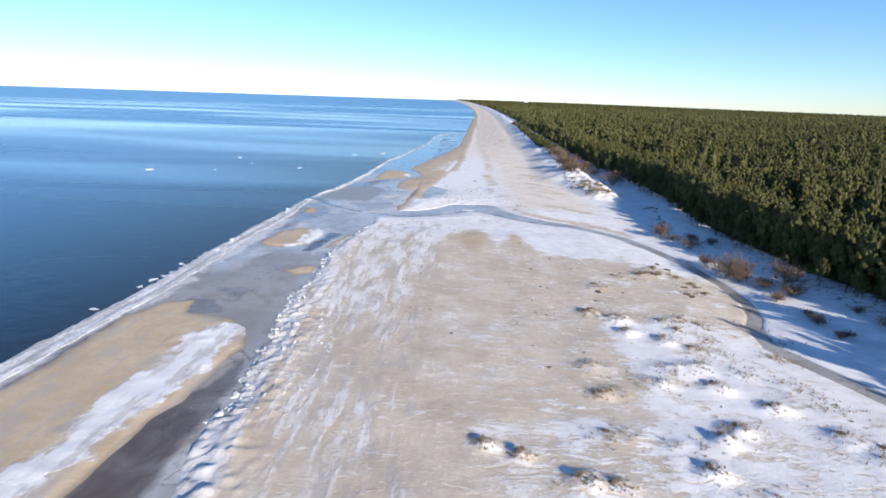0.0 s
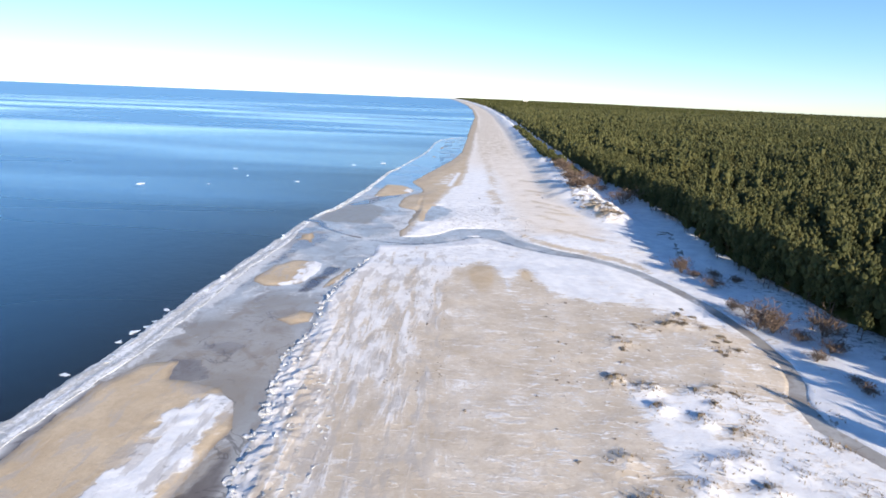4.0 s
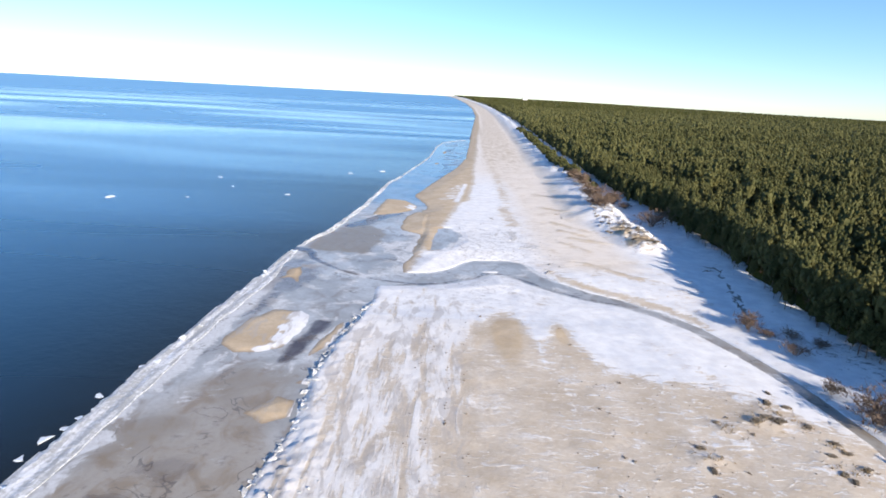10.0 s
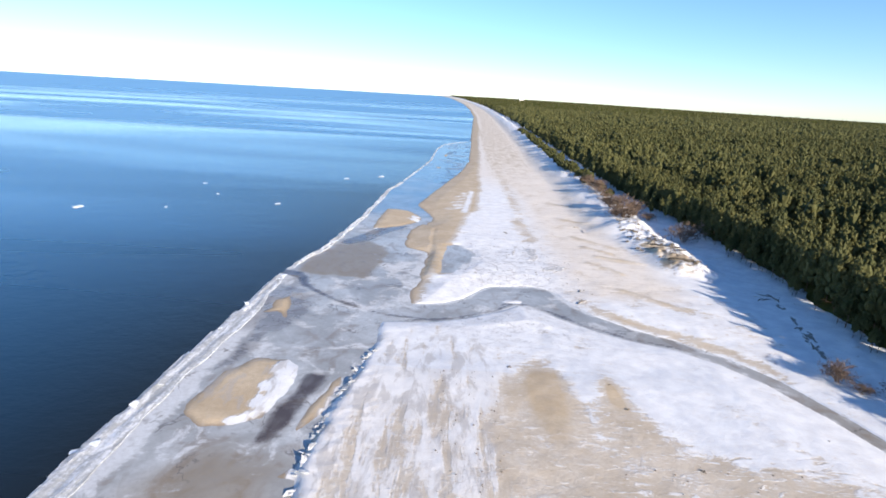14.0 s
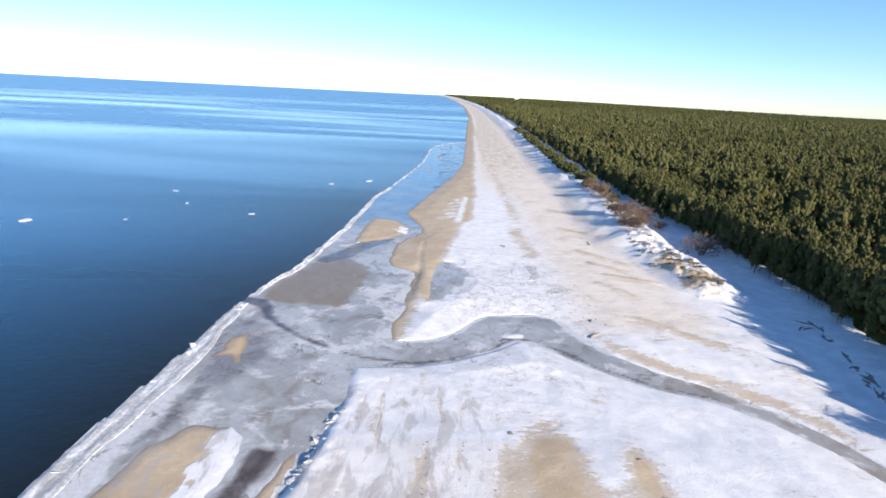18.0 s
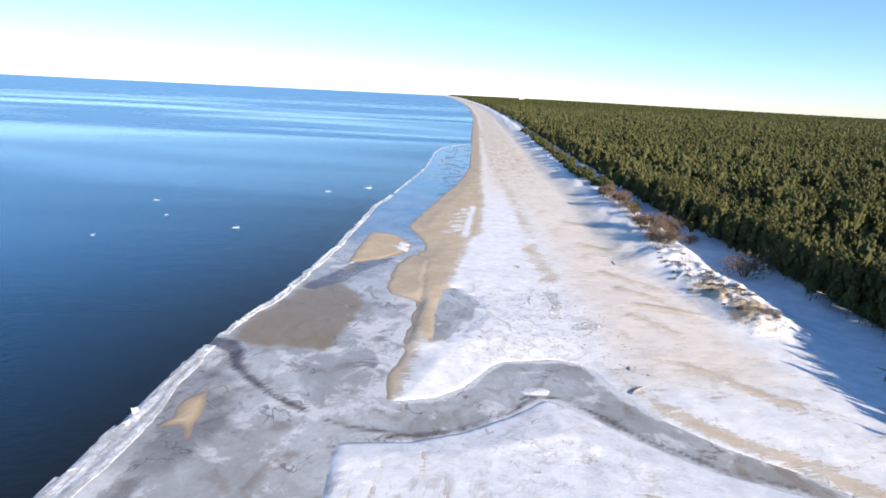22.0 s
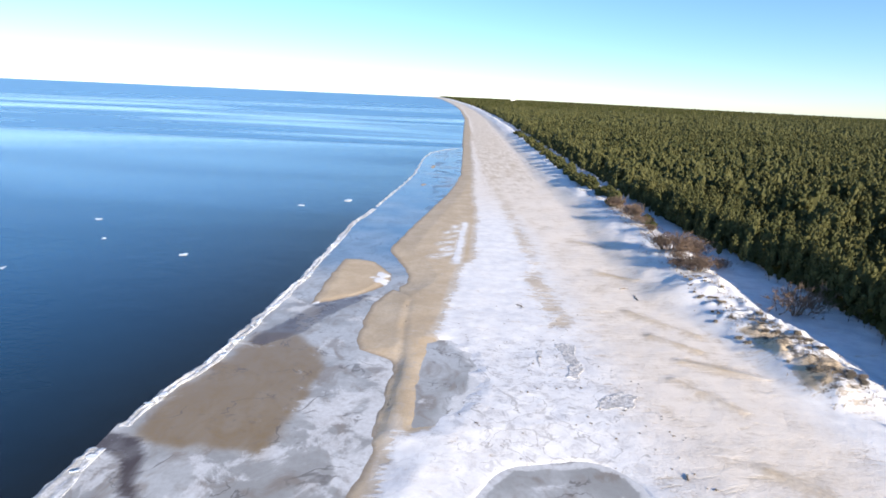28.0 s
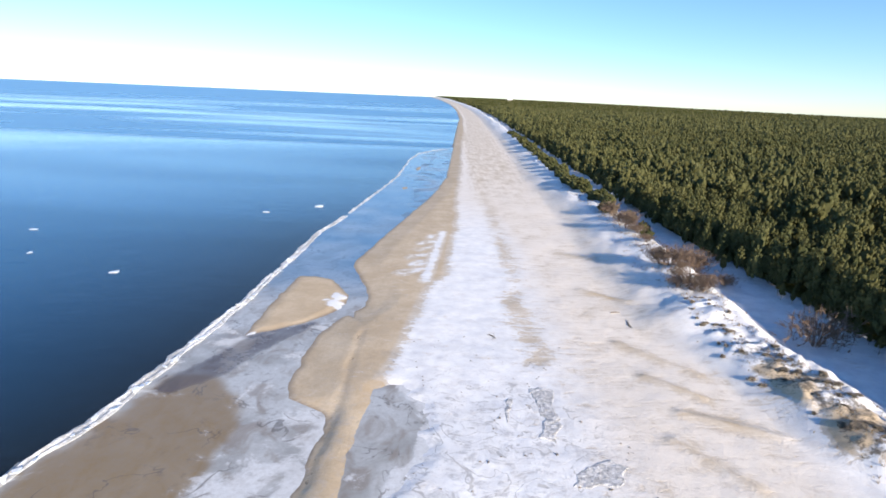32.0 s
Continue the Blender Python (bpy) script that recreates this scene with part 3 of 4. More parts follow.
def mouth(x, y):
    """The dark open channel where the stream leaves through the shore ice."""
    pts = ((-52, 107.5, 2.6), (-43.5, 108.4, 1.9), (-39, 107, 1.5), (-36.2, 103.5, 1.3), (-35, 99.5, 1.0), (-31.5, 95.5, 0.8), (-26, 90.5, 0.5), (-20, 86.8, 0.35), (-15, 84.0, 0.3), (-5, 82.2, 0.25), (3, 84.6, 0.2), (7.5, 89.0, 0.05), (11.5, 94.0, 0.0), (17.5, 94.2, -0.05), (22, 89.6, 0.0), (30, 82.6, 0.0))
    d = np.full(np.shape(x), 1e9)
    for (ax, ay, aw), (bx, by, bw) in zip(pts, pts[1:]):
        ex, ey = bx - ax, by - ay
        s = np.clip(((x - ax) * ex + (y - ay) * ey) / (ex * ex + ey * ey), 0, 1)
        d = np.minimum(d, np.hypot(x - ax - s * ex, y - ay - s * ey) - (aw + s * (bw - aw)))
    return d + 0.75 * waves(x, y, 3.5, 52, 4)


def dark_field(x, y):
    out = 0.95 * step(-mouth(x, y), -0.3, 0.4)
    for deep, poly in ((0.95, ((-23.6, 57), (-20.4, 56.5), (-21.5, 47), (-24.4, 38), (-26, 37), (-24.6, 47))), (0.35, ((-34, 93.5), (-34.6, 80), (-36.5, 80.5), (-39, 80.5), (-38.3, 89), (-36.5, 92.5))), (0.8, ((-23, -60), (-25, -36), (-20, -26), (-18.6, -17), (-17, -20), (-17, -60))),
                       (0.75, ((-34.3, 137.7), (-32.5, 142.7), (-30.2, 147.3), (-28, 154), (-23, 161.5), (-15.9, 165), (-21, 155.4), (-23.5, 148.6), (-26, 143.3), (-30.9, 137))),
                       (0.8, ((-44, -30), (-43.5, -8), (-41, -3), (-42, -30))), (0.5, ((-36.2, 3.9), (-31.8, 4.5), (-27.6, -1.6), (-31.7, -4.6), (-36, -2.4))),
                       (0.5, ((-38.3, 56.7), (-38.3, 63.4), (-37, 70.4), (-35.6, 71.5), (-34.6, 66), (-35.8, 60))), (0.3, ((-34, 8), (-30, 12), (-26, 10), (-29, 6)))):
        out = np.maximum(out, deep * step(-outside(x, y, poly) + 1.1 * waves(x, y, 3.2, 53, 4), -0.6, 0.6))
    out = np.maximum(out, 0.5 * step(-outside(x, y, ((-42.5, 72), (-41, 93), (-37, 97), (-32, 93), (-30, 80), (-33, 73))) + 1.5 * waves(x, y, 5, 60, 3), -1.5, 1.5))
    # a dark crack follows the stream's southern bank
    s = from_stream(x, y)
    south = y < np.interp(x, [-15, 0, 6, 12, 18, 23.5, 28, 35, 44], [85, 88, 92.5, 99.5, 100, 93, 86.8, 80.7, 76.3]) - 1
    line = np.exp(-((s + 0.95 + 0.5 * waves(x, y, 3.0, 57, 3)) / 0.42) ** 2) * south * (x > -16) * (x < 44) * step(waves(x, y, 6, 58, 2), -0.55, 0.1)
    return np.maximum(out, 0.9 * line)


def lagoon(x, y):
    return (x > RIDGE(y) + 0.6) & (x < np.where(y < 120, 96, 30)) & (y > -150) & (y < 560)


lagoon_ice = sheet("lagoon_ice", np.arange(-52, 97, 0.65), spaced(-60, 200, 0.65, (-150, 560), 1.04), lambda x, y: np.full(np.shape(x), ICE_LEVEL), {
    "brown": lambda x, y: np.clip(step(-outside(x, y, ((-40, 108), (-38.5, 120), (-33.5, 141), (-27.5, 143), (-22.5, 138), (-19.5, 129), (-20, 119), (-21.6, 113), (-22, 107), (-32, 106))) + 2.2 * waves(x, y, 6, 65, 3), -1.2, 1.2)
                                  + 0.6 * step(-outside(x, y, ((-45, -60), (-42, 14), (-32, 38), (-20, 34), (-18, 4), (-18, -60))) + 3 * waves(x, y, 9, 66, 3), -3, 4) + 0.3 * step(x, 28, 40), 0, 1),
    "frost": lambda x, y: 0.50 - 0.3 * step(-y, -36, -24) + 0.55 * step(-(x - RIDGE(y)) + waves(x, y, 5, 59, 3), -8.5, -5) * (1 - step(y, 70, 90)) - 0.55 * blob(x, y, -29, 124, 10, 16) + 0.3 * blob(x, y, -15, 116, 7, 9) - 0.6 * step(y, 163, 182) - 0.12 * step(x, -8, 12) + (0.2 + 0.4 * (y > 89)) * step(from_stream(x, y), -1.5, -0.1) * step(x, -12, -4) * step(-x, -58, -50),
    "dark": dark_field,
    "thin": lambda x, y: 0.85 * step(y, 172, 196) * (0.7 + 0.3 * step(-waves(x, y, 14, 55), -0.6, 0.5))}, ICE, lagoon)
tagged(lagoon_ice, "grey frozen lagoon and stream ice with frost patches", "ice", kind="structure")

pond_ice = sheet("pond_ice", np.arange(-4, 7, 0.5), np.arange(112, 141.5, 0.5), lambda x, y: np.full(np.shape(x), 0.02),
                 {"frost": lambda x, y: 0.22 + 0.75 * step(outside(x, y, POND), -2.2, 0.4) * step(x, -0.5, 2.5), "dark": lambda x, y: 0 * x, "brown": lambda x, y: 0 * x, "thin": lambda x, y: 0 * x}, ICE, lambda x, y: outside(x, y, POND) < 2.0)
tagged(pond_ice, "grey frozen puddle between sand and snow", "ice", kind="structure")


# ---- shapes ----
def part(name, ob, parent, label=""):
    ob.name = name
    ob.parent = parent
    if label:
        ob["label"] = label
    return ob


def ground_at(x, y):
    return float(height(np.array([[float(x)]]), np.array([[float(y)]]))[0, 0])


def ground_many(x, y):
    return height(np.asarray(x, float)[None, :], np.asarray(y, float)[None, :])[0]


def blades(r, n, centers, size, out, up=0.5, wide=0.34):
    """Tufts of pointed blades: at each centre n triangles that fan out and upwards."""
    k = len(centers)
    way = r.normal(size=(k, n, 3)) * 0.75 + out[:, None, :] + np.array([0, 0, up])
    way /= np.linalg.norm(way, axis=2, keepdims=True)
    side = np.cross(way, r.normal(size=(k, n, 3)))
    side /= np.linalg.norm(side, axis=2, keepdims=True) + 1e-9
    s = size * r.uniform(0.7, 1.3, (k, n, 1))
    a = centers[:, None, :] - way * s * 0.25 - side * s * wide
    b = centers[:, None, :] - way * s * 0.25 + side * s * wide
    tip = centers[:, None, :] + way * s
    v = np.stack([a, b, tip], 2).reshape(-1, 3)
    return v, np.arange(len(v)).reshape(-1, 3)


def join(pieces):
    vs, fs, n = [], [], 0
    for v, f in pieces:
        vs.append(v)
        fs.append(f + n)
        n += len(v)
    return np.concatenate(vs), np.concatenate(fs)


def ball(fineness):
    """Vertices and triangles of a round body."""
    bm = bmesh.new()
    bmesh.ops.create_icosphere(bm, subdivisions=fineness, radius=1)
    bm.verts.index_update()
    v = np.array([p.co for p in bm.verts])
    f = np.array([[q.index for q in face.verts] for face in bm.faces])
    bm.free()
    return v, f


COARSE, FINE = ball(1), ball(2)


def crown(r, tall, wide, base, boughs, size, tufts, body=COARSE, tuft=0.5):
    """A pine's crown: a dark core and rounded boughs, widest low down, each set with upright needle tufts."""
    lean = r.normal(size=2) * 0.3

    def radius(t):
        return wide * 1.85 * (t + 0.08) ** 0.45 * np.clip(1 - t, 0.004, 1) ** 0.8
    v, f = COARSE
    heart = v * np.array((wide * 0.5, wide * 0.5, (tall - base) * 0.42)) + np.array((lean[0] * 0.4, lean[1] * 0.4, base + (tall - base) * 0.42))
    t = np.append(np.linspace(0.02, 0.88, boughs - 1) + r.uniform(-0.03, 0.03, boughs - 1), 0.97).clip(0, 1)
    th = np.arange(boughs) * 2.4 + r.uniform(-0.5, 0.5, boughs)
    rr = radius(t) * r.uniform(0.45, 0.85, boughs)
    c = np.stack([np.cos(th) * rr + lean[0] * t, np.sin(th) * rr + lean[1] * t, base + (tall - base) * t], -1)
    big = size * (1.25 - 0.65 * t) * r.uniform(0.7, 1.25, boughs)
    v, g = body
    k = len(v)
    w = v[None] * r.uniform(0.68, 1.25, (boughs, k, 1)) * big[:, None, None] * np.array((0.82, 0.82, 1.2))
    w = w + 0.3 * np.stack([np.cos(th), np.sin(th), 0 * th], -1)[:, None, :] * w[:, :, 2:3] + c[:, None, :]
    pieces = [(heart, f), (w.reshape(-1, 3), (g[None] + (np.arange(boughs) * k)[:, None, None]).reshape(-1, 3))]
    if tufts:
        out = r.normal(size=(boughs, tufts, 3)) + np.array((0, 0, 0.6))
        out /= np.linalg.norm(out, axis=2, keepdims=True)
        root = (c[:, None, :] + out * big[:, None, None] * np.array((0.72, 0.72, 0.9))).reshape(-1, 3)
        pieces.append(blades(r, 1, root, size * tuft, out.reshape(-1, 3) * 1.0, 1.6, 0.24))
    return join(pieces)


def tube(points, radii, segs=6):
    """A tapered round limb along points."""
    v, f = [], []
    for i, (p, rad) in enumerate(zip(points, radii)):
        p = np.array(p, float)
        d = np.array(points[min(i + 1, len(points) - 1)], float) - np.array(points[max(i - 1, 0)], float)
        d /= np.linalg.norm(d) + 1e-9
        a = np.cross(d, (0.31, 0.95, 0.1))
        a /= np.linalg.norm(a)
        b = np.cross(d, a)
        for j in range(segs):
            t = 2 * math.pi * j / segs
            v.append(p + rad * (math.cos(t) * a + math.sin(t) * b))
        if i:
            o = (i - 1) * segs
            for j in range(segs):
                k = (j + 1) % segs
                f += [(o + j, o + k, o + segs + j), (o + k, o + segs + k, o + segs + j)]
    return np.array(v), np.array(f)


# ---- pine wood ----
def pine(seed, tall, wide, base):
    r = np.random.default_rng(seed)
    root = new("pine_tree")
    tagged(root, "dense dark green pine tree standing in the wood's edge", "tree", group="pines of the wood")
    v, f = crown(r, tall, wide, base, 46, 0.72, 16, COARSE, 0.8)
    part("crown", mesh_of("crown", v, f, NEEDLES), root)
    bend = r.normal(size=2) * 0.12
    limbs = [tube([(0, 0, -0.5), (bend[0], bend[1], tall * 0.4), (0, 0, tall * 0.9)], (0.17, 0.13, 0.04))]
    for k in range(9):
        a, z = r.uniform(0, 6.28), tall * r.uniform(0.08, 0.5)
        n = wide * r.uniform(0.5, 0.9)
        limbs.append(tube([(0, 0, z), (math.cos(a) * n * 0.6, math.sin(a) * n * 0.6, z + 0.2), (math.cos(a) * n, math.sin(a) * n, z + 0.6)], (0.06, 0.045, 0.02), 4))
    part("trunk", mesh_of("trunk", *join(limbs), BARK), root)
    return root


def placed(x, y, turn, size, tall=1.0):
    return Matrix.LocRotScale((x, y, ground_at(x, y) - 0.1), Euler((0, 0, turn)), (size, size, size * tall))


def scatter(r, y0, y1, gap, x0, x1):
    """Jittered places between the wood's edge plus x0 and x1(y)."""
    out = []
    y = y0
    while y < y1:
        lo, hi = float(WOOD(y)) + x0, x1(y)
        if hi > lo:
            n = int((hi - lo) / gap) + 1
            xs = lo + (np.arange(n) + r.uniform(-0.42, 0.42, n) + 0.3) * gap
            out.append(np.stack([xs, y + r.uniform(-0.45, 0.45, n) * gap], -1))
        y += gap
    return np.concatenate(out)


def seen_to(y):
    """How far to the right the wood is ever in view."""
    return 0.84 * (y + 92) + 14


r = np.random.default_rng(3)
places = np.concatenate([scatter(r, 2, 300, 5.2, 0.0, seen_to), scatter(r, 4, 300, 3.4, 1.0, lambda y: float(WOOD(y)) + 8)])
edge = places[:, 0] - WOOD(places[:, 1])
own = (edge < 16) & (places[:, 1] < 190)
singles = places[own]
order = np.argsort(singles[:, 1] + 3 * (singles[:, 0] - WOOD(singles[:, 1])))
singles, spare = np.concatenate([[(83.6, 142.0), (85.0, 161.5), (84.5, 176.0), (81.0, 205.0)], singles[order[:296]]]), singles[order[296:]]
kinds = [pine(100 + k, 11.6 + 0.5 * (k % 4), 2.7 + 0.3 * (k % 3), 4.4 + 0.6 * (k % 3)) for k in range(8)]
for i, (x, y) in enumerate(singles):
    low = 0.74 + 0.26 * min(1.0, max(0.0, (x - WOOD(y)) / 5.0)) if i % 6 else 0.6
    low *= 1 - 0.42 * float(step(y, 140, 160) * step(-(x - WOOD(y)), -9, -1))
    m = placed(x, y, r.uniform(0, 6.28), low * r.uniform(0.85, 1.05), r.uniform(0.92, 1.1))
    if i < 8:
        kinds[i].matrix_basis = m
    else:
        copy_thing(kinds[i % 8], m)


def grove(name, spots, forms, sizes, label, swell=0.42):
    """Many trees as one object: each spot gets one of the forms."""
    z = ground_many(spots[:, 0], spots[:, 1])
    lift = 1 + swell * waves(spots[:, 0], spots[:, 1], 11, 64, 2)
    lift = lift * (1 - 0.42 * step(spots[:, 1], 140, 160) * step(WOOD(spots[:, 1]) - spots[:, 0], -9, -1))
    n = 0
    V, F = [], []
    for i, (x, y) in enumerate(spots):
        v, f = forms[i % len(forms)]
        t = r.uniform(0, 6.28)
        s = min(sizes(r) * lift[i], 0.88 if x - WOOD(y) < 34 and name == "near_wood" else 9.0)
        c, q = math.cos(t) * s, math.sin(t) * s
        w = np.empty_like(v)
        w[:, 0] = x + c * v[:, 0] - q * v[:, 1]
        w[:, 1] = y + q * v[:, 0] + c * v[:, 1]
        w[:, 2] = z[i] + v[:, 2] * s * r.uniform(0.9, 1.12)
        V.append(w)
        F.append(f + n)
        n += len(v)
    ob = mesh_of(name, np.concatenate(V), np.concatenate(F), NEEDLES)
    return tagged(ob, label, "woods", kind="stuff")


near_forms = [crown(np.random.default_rng(200 + k), 11.0 + 0.8 * (k % 4), 2.7 + 0.4 * (k % 3), 3.0, 22, 0.86, 6, COARSE, 0.8) for k in range(12)]
mid_forms = [crown(np.random.default_rng(300 + k), 11.2 + 0.5 * (k % 3), 3.3, 2.6, 8, 1.4, 3, COARSE, 0.8) for k in range(10)]
far_forms = [crown(np.random.default_rng(400 + k), 10.5, 6.0, 3.0, 5, 2.6, 0) for k in range(8)]
edge_forms = [crown(np.random.default_rng(450 + k), 12.0 + 0.3 * (k % 3), 2.6, 4.2, 22, 0.82, 6, COARSE, 0.8) for k in range(8)]
sizes = lambda g: g.uniform(0.66, 1.2)
grove("near_wood", np.concatenate([places[~own], spare]), near_forms, sizes, "dense young pine wood behind the dune")
hedge = scatter(r, 14, 190, 2.9, 3.8, lambda y: float(WOOD(y)) + 9.5)
south = np.stack(np.meshgrid(np.arange(88, 150, 4.6), np.arange(-140, 2, 4.6)), -1).reshape(-1, 2)
south = south + r.uniform(-1.6, 1.6, south.shape)
grove("middle_wood", south, near_forms, sizes, "dense pine wood beside the southern beach")
grove("wood_edge", hedge, edge_forms, lambda g: g.uniform(0.93, 1.03), "dense shaded pines at the wood's edge", 0.03)
grove("middle_wood", scatter(r, 300, 800, 5.9, 0.0, lambda y: 0.80 * (y + 92) + 14), mid_forms, sizes, "dense pine wood stretching along the beach")
grove("far_wood", scatter(r, 800, 1900, 12.0, 0.0, lambda y: 0.80 * (y + 92)), far_forms, lambda g: g.uniform(0.8, 1.3), "distant pine wood reaching to the horizon")
grove("far_wood", scatter(r, 1900, 4200, 30.0, 0.0, lambda y: 0.80 * (y + 92)), far_forms, lambda g: g.uniform(0.75, 1.1), "faint pine wood close to the horizon")


def canopy_height(x, y):
    w = x - WOOD(y)
    rough = waves(x, y, 9, 61, 2) * 0.9 + waves(x, y, 60, 62, 3) * 1.2
    lift = 3.4 + 5.0 * step(np.hypot(x, y), 700, 1500)
    return rise(np.hypot(x, y)) - fall(x, y) + 1.0 + (lift + rough) * step(w, 4, 9 + 0.004 * y) - 3 * (w < 2)


canopy = sheet("wood_canopy", spaced(70, 260, 5.0, (-330, 5200), 1.05), spaced(10, 320, 5.0, (0, 5200), 1.03), canopy_height, {}, CANOPY,
               lambda x, y: (x - WOOD(y) > 1) & (y > 12))
tagged(canopy, "closed canopy of the far pine wood", "woods", kind="stuff")


# ---- shore ice ----
def ridge(name, y0, y1, gap, wide, tall, label):
    ys = np.arange(y0, y1, gap)
    ss = np.linspace(0, 1, 13)
    S, Y = np.meshgrid(ss, ys)
    jag = 0.7 * waves(Y * 0 + 3, Y, 5, 71, 3) + 0.35 * waves(Y * 0 + 9, Y, 1.2, 72, 2)
    X = RIDGE(Y) + jag * (1 - S) + S * (wide + 0.6 * waves(Y * 0, Y, 6, 73, 3))
    X = np.where(y0 < 0, X - S * 2.4 * step(Y, 76, 104), X)
    hump = np.exp(-((S - 0.25) / 0.16) ** 2) + 0.6 * np.exp(-((S - 0.72) / 0.13) ** 2)
    Z = ICE_LEVEL + 0.06 + tall * hump * (0.6 + 0.6 * waves(X, Y * 0.3, 1.7, 74, 3)) + 0.08 * np.abs(waves(X, Y * 0.6, 0.9, 75, 2))
    ends = step(Y, y0, y0 + 1.5) * step(-Y, -y1, -y1 + 1.5)
    Z = np.where((S == 0) | (S == 1), ICE_LEVEL - 0.3, ICE_LEVEL - 0.2 + (Z - ICE_LEVEL + 0.2) * ends)
    root = tagged(new(name), label, "ice ridge")
    grid = np.stack([X, Y, Z], -1)
    per = int(18 / gap)
    for i in range(0, len(ys) - 1, per):
        piece = grid[i:i + per + 1]
        n, m = piece.shape[:2]
        idx = np.arange(n * m).reshape(n, m)
        q = np.stack([idx[:-1, :-1], idx[:-1, 1:], idx[1:, 1:], idx[1:, :-1]], -1).reshape(-1, 4)
        part("ridge_section", mesh_of("ridge_section", piece.reshape(-1, 3), q, SHORE_ICE), root)
    return root


ridge("shore_ice_ridge", -150, 107, 0.45, 4.6, 0.27, "long white ridge of frozen spray along the sea")
ridge("shore_ice_ridge", 110, 263, 0.45, 1.9, 0.36, "white ridge of broken shore ice beyond the stream mouth")
ridge("shore_ice_ridge", 266, 540, 1.0, 1.2, 0.22, "thin distant white line of shore ice")


def slab(seed, name="ice_plate"):
    """A broken plate of ice with an uneven outline."""
    g = np.random.default_rng(seed)
    bm = bmesh.new()
    n = int(g.integers(5, 9))
    angs = np.sort(g.uniform(0, 6.28, n))
    ring = [bm.verts.new((math.cos(t) * g.uniform(0.6, 1.0), math.sin(t) * g.uniform(0.5, 0.9), 0)) for t in angs]
    face = bm.faces.new(ring)
    top = bmesh.ops.extrude_face_region(bm, geom=[face])["geom"]
    bmesh.ops.translate(bm, verts=[e for e in top if isinstance(e, bmesh.types.BMVert)], vec=(0, 0, 0.16))
    bmesh.ops.bevel(bm, geom=bm.edges[:], offset=0.025, segments=1, affect="EDGES")
    bmesh.ops.recalc_face_normals(bm, faces=bm.faces[:])
    me = bpy.data.meshes.new(name)
    bm.to_mesh(me)
    bm.free()
    me.materials.append(SLAB)
    return me


plates = [slab(k) for k in range(9)]
r = np.random.default_rng(5)


def ice_piece(name, x, y, z, size, tilt, label, group, category="ice plate"):
    ob = new(name, plates[int(r.integers(0, 9))])
    ob.matrix_basis = Matrix.LocRotScale((x, y, z), Euler((r.normal() * tilt, r.normal() * tilt, r.uniform(0, 6.28))), (size, size, size * 0.8))
    return tagged(ob, label, category, group)


for x, y, s in ((-49.2, 9.5, 1.3), (-48.8, 13.2, 1.9), (-48.0, 16.2, 1.5), (-47.9, 18.6, 1.1), (-48.6, 24.5, 1.4), (-50.3, -2.5, 1.2), (-47.4, 34.0, 1.2)):
    ice_piece("ice_floe", x + 1.1, y, -0.68, s * 0.72, 0.02, "flat grey ice floe against the shore ice", "floes by the shore ice", "ice floe")
for x, y, s in ((-68.8, 190.4, 1.5), (-97.6, 203.2, 1.2), (-55.3, 263.2, 1.7), (-39.3, 278.0, 2.2), (-112.5, 226.4, 1.4), (-103.6, 173.2, 1.3), (-131.1, 165.6, 2.4)):
    ice_piece("ice_floe", x, y, -0.68, s, 0.02, "small white ice floe drifting on calm sea", "drifting floes", "ice floe")


# ---- bluff, dune and beach details ----
def object_from(name, pieces, material, parent=None):
    ob = mesh_of(name, *join(pieces), material)
    if parent:
        ob.parent = parent
    return ob


def bush(seed, wide, tall, label):
    """A bare brown bush: stems and a haze of fine twigs."""
    g = np.random.default_rng(seed)
    root = new("bare_bush")
    tagged(root, label, "bush", group="bushes on the dune")
    stems, tips = [], []
    for k in range(12):
        a, n = g.uniform(0, 6.28), wide * g.uniform(0.25, 0.8)
        end = np.array((math.cos(a) * n, math.sin(a) * n, tall * g.uniform(0.6, 0.95)))
        stems.append(tube([(0.1 * math.cos(a), 0.1 * math.sin(a), -0.2), end * 0.5 + np.array((0, 0, 0.1 * tall)), end], (0.035, 0.025, 0.01), 4))
        tips.append(end)
    part("crown", object_from("crown", stems, TWIG), root)
    c = np.array([tips[i % 12] * g.uniform(0.5, 1.05) + g.normal(size=3) * (0.28 * wide, 0.28 * wide, 0.12 * tall) for i in range(300)])
    c[:, 2] = np.maximum(c[:, 2], 0.1)
    out = c * np.array((1, 1, 0)) / (np.hypot(c[:, 0], c[:, 1])[:, None] + 0.2)
    part("brushwood", object_from("brushwood", [blades(g, 4, c, 0.36 * tall ** 0.5, out * 0.8, 0.6, 0.05)], TWIG), root)
    return root


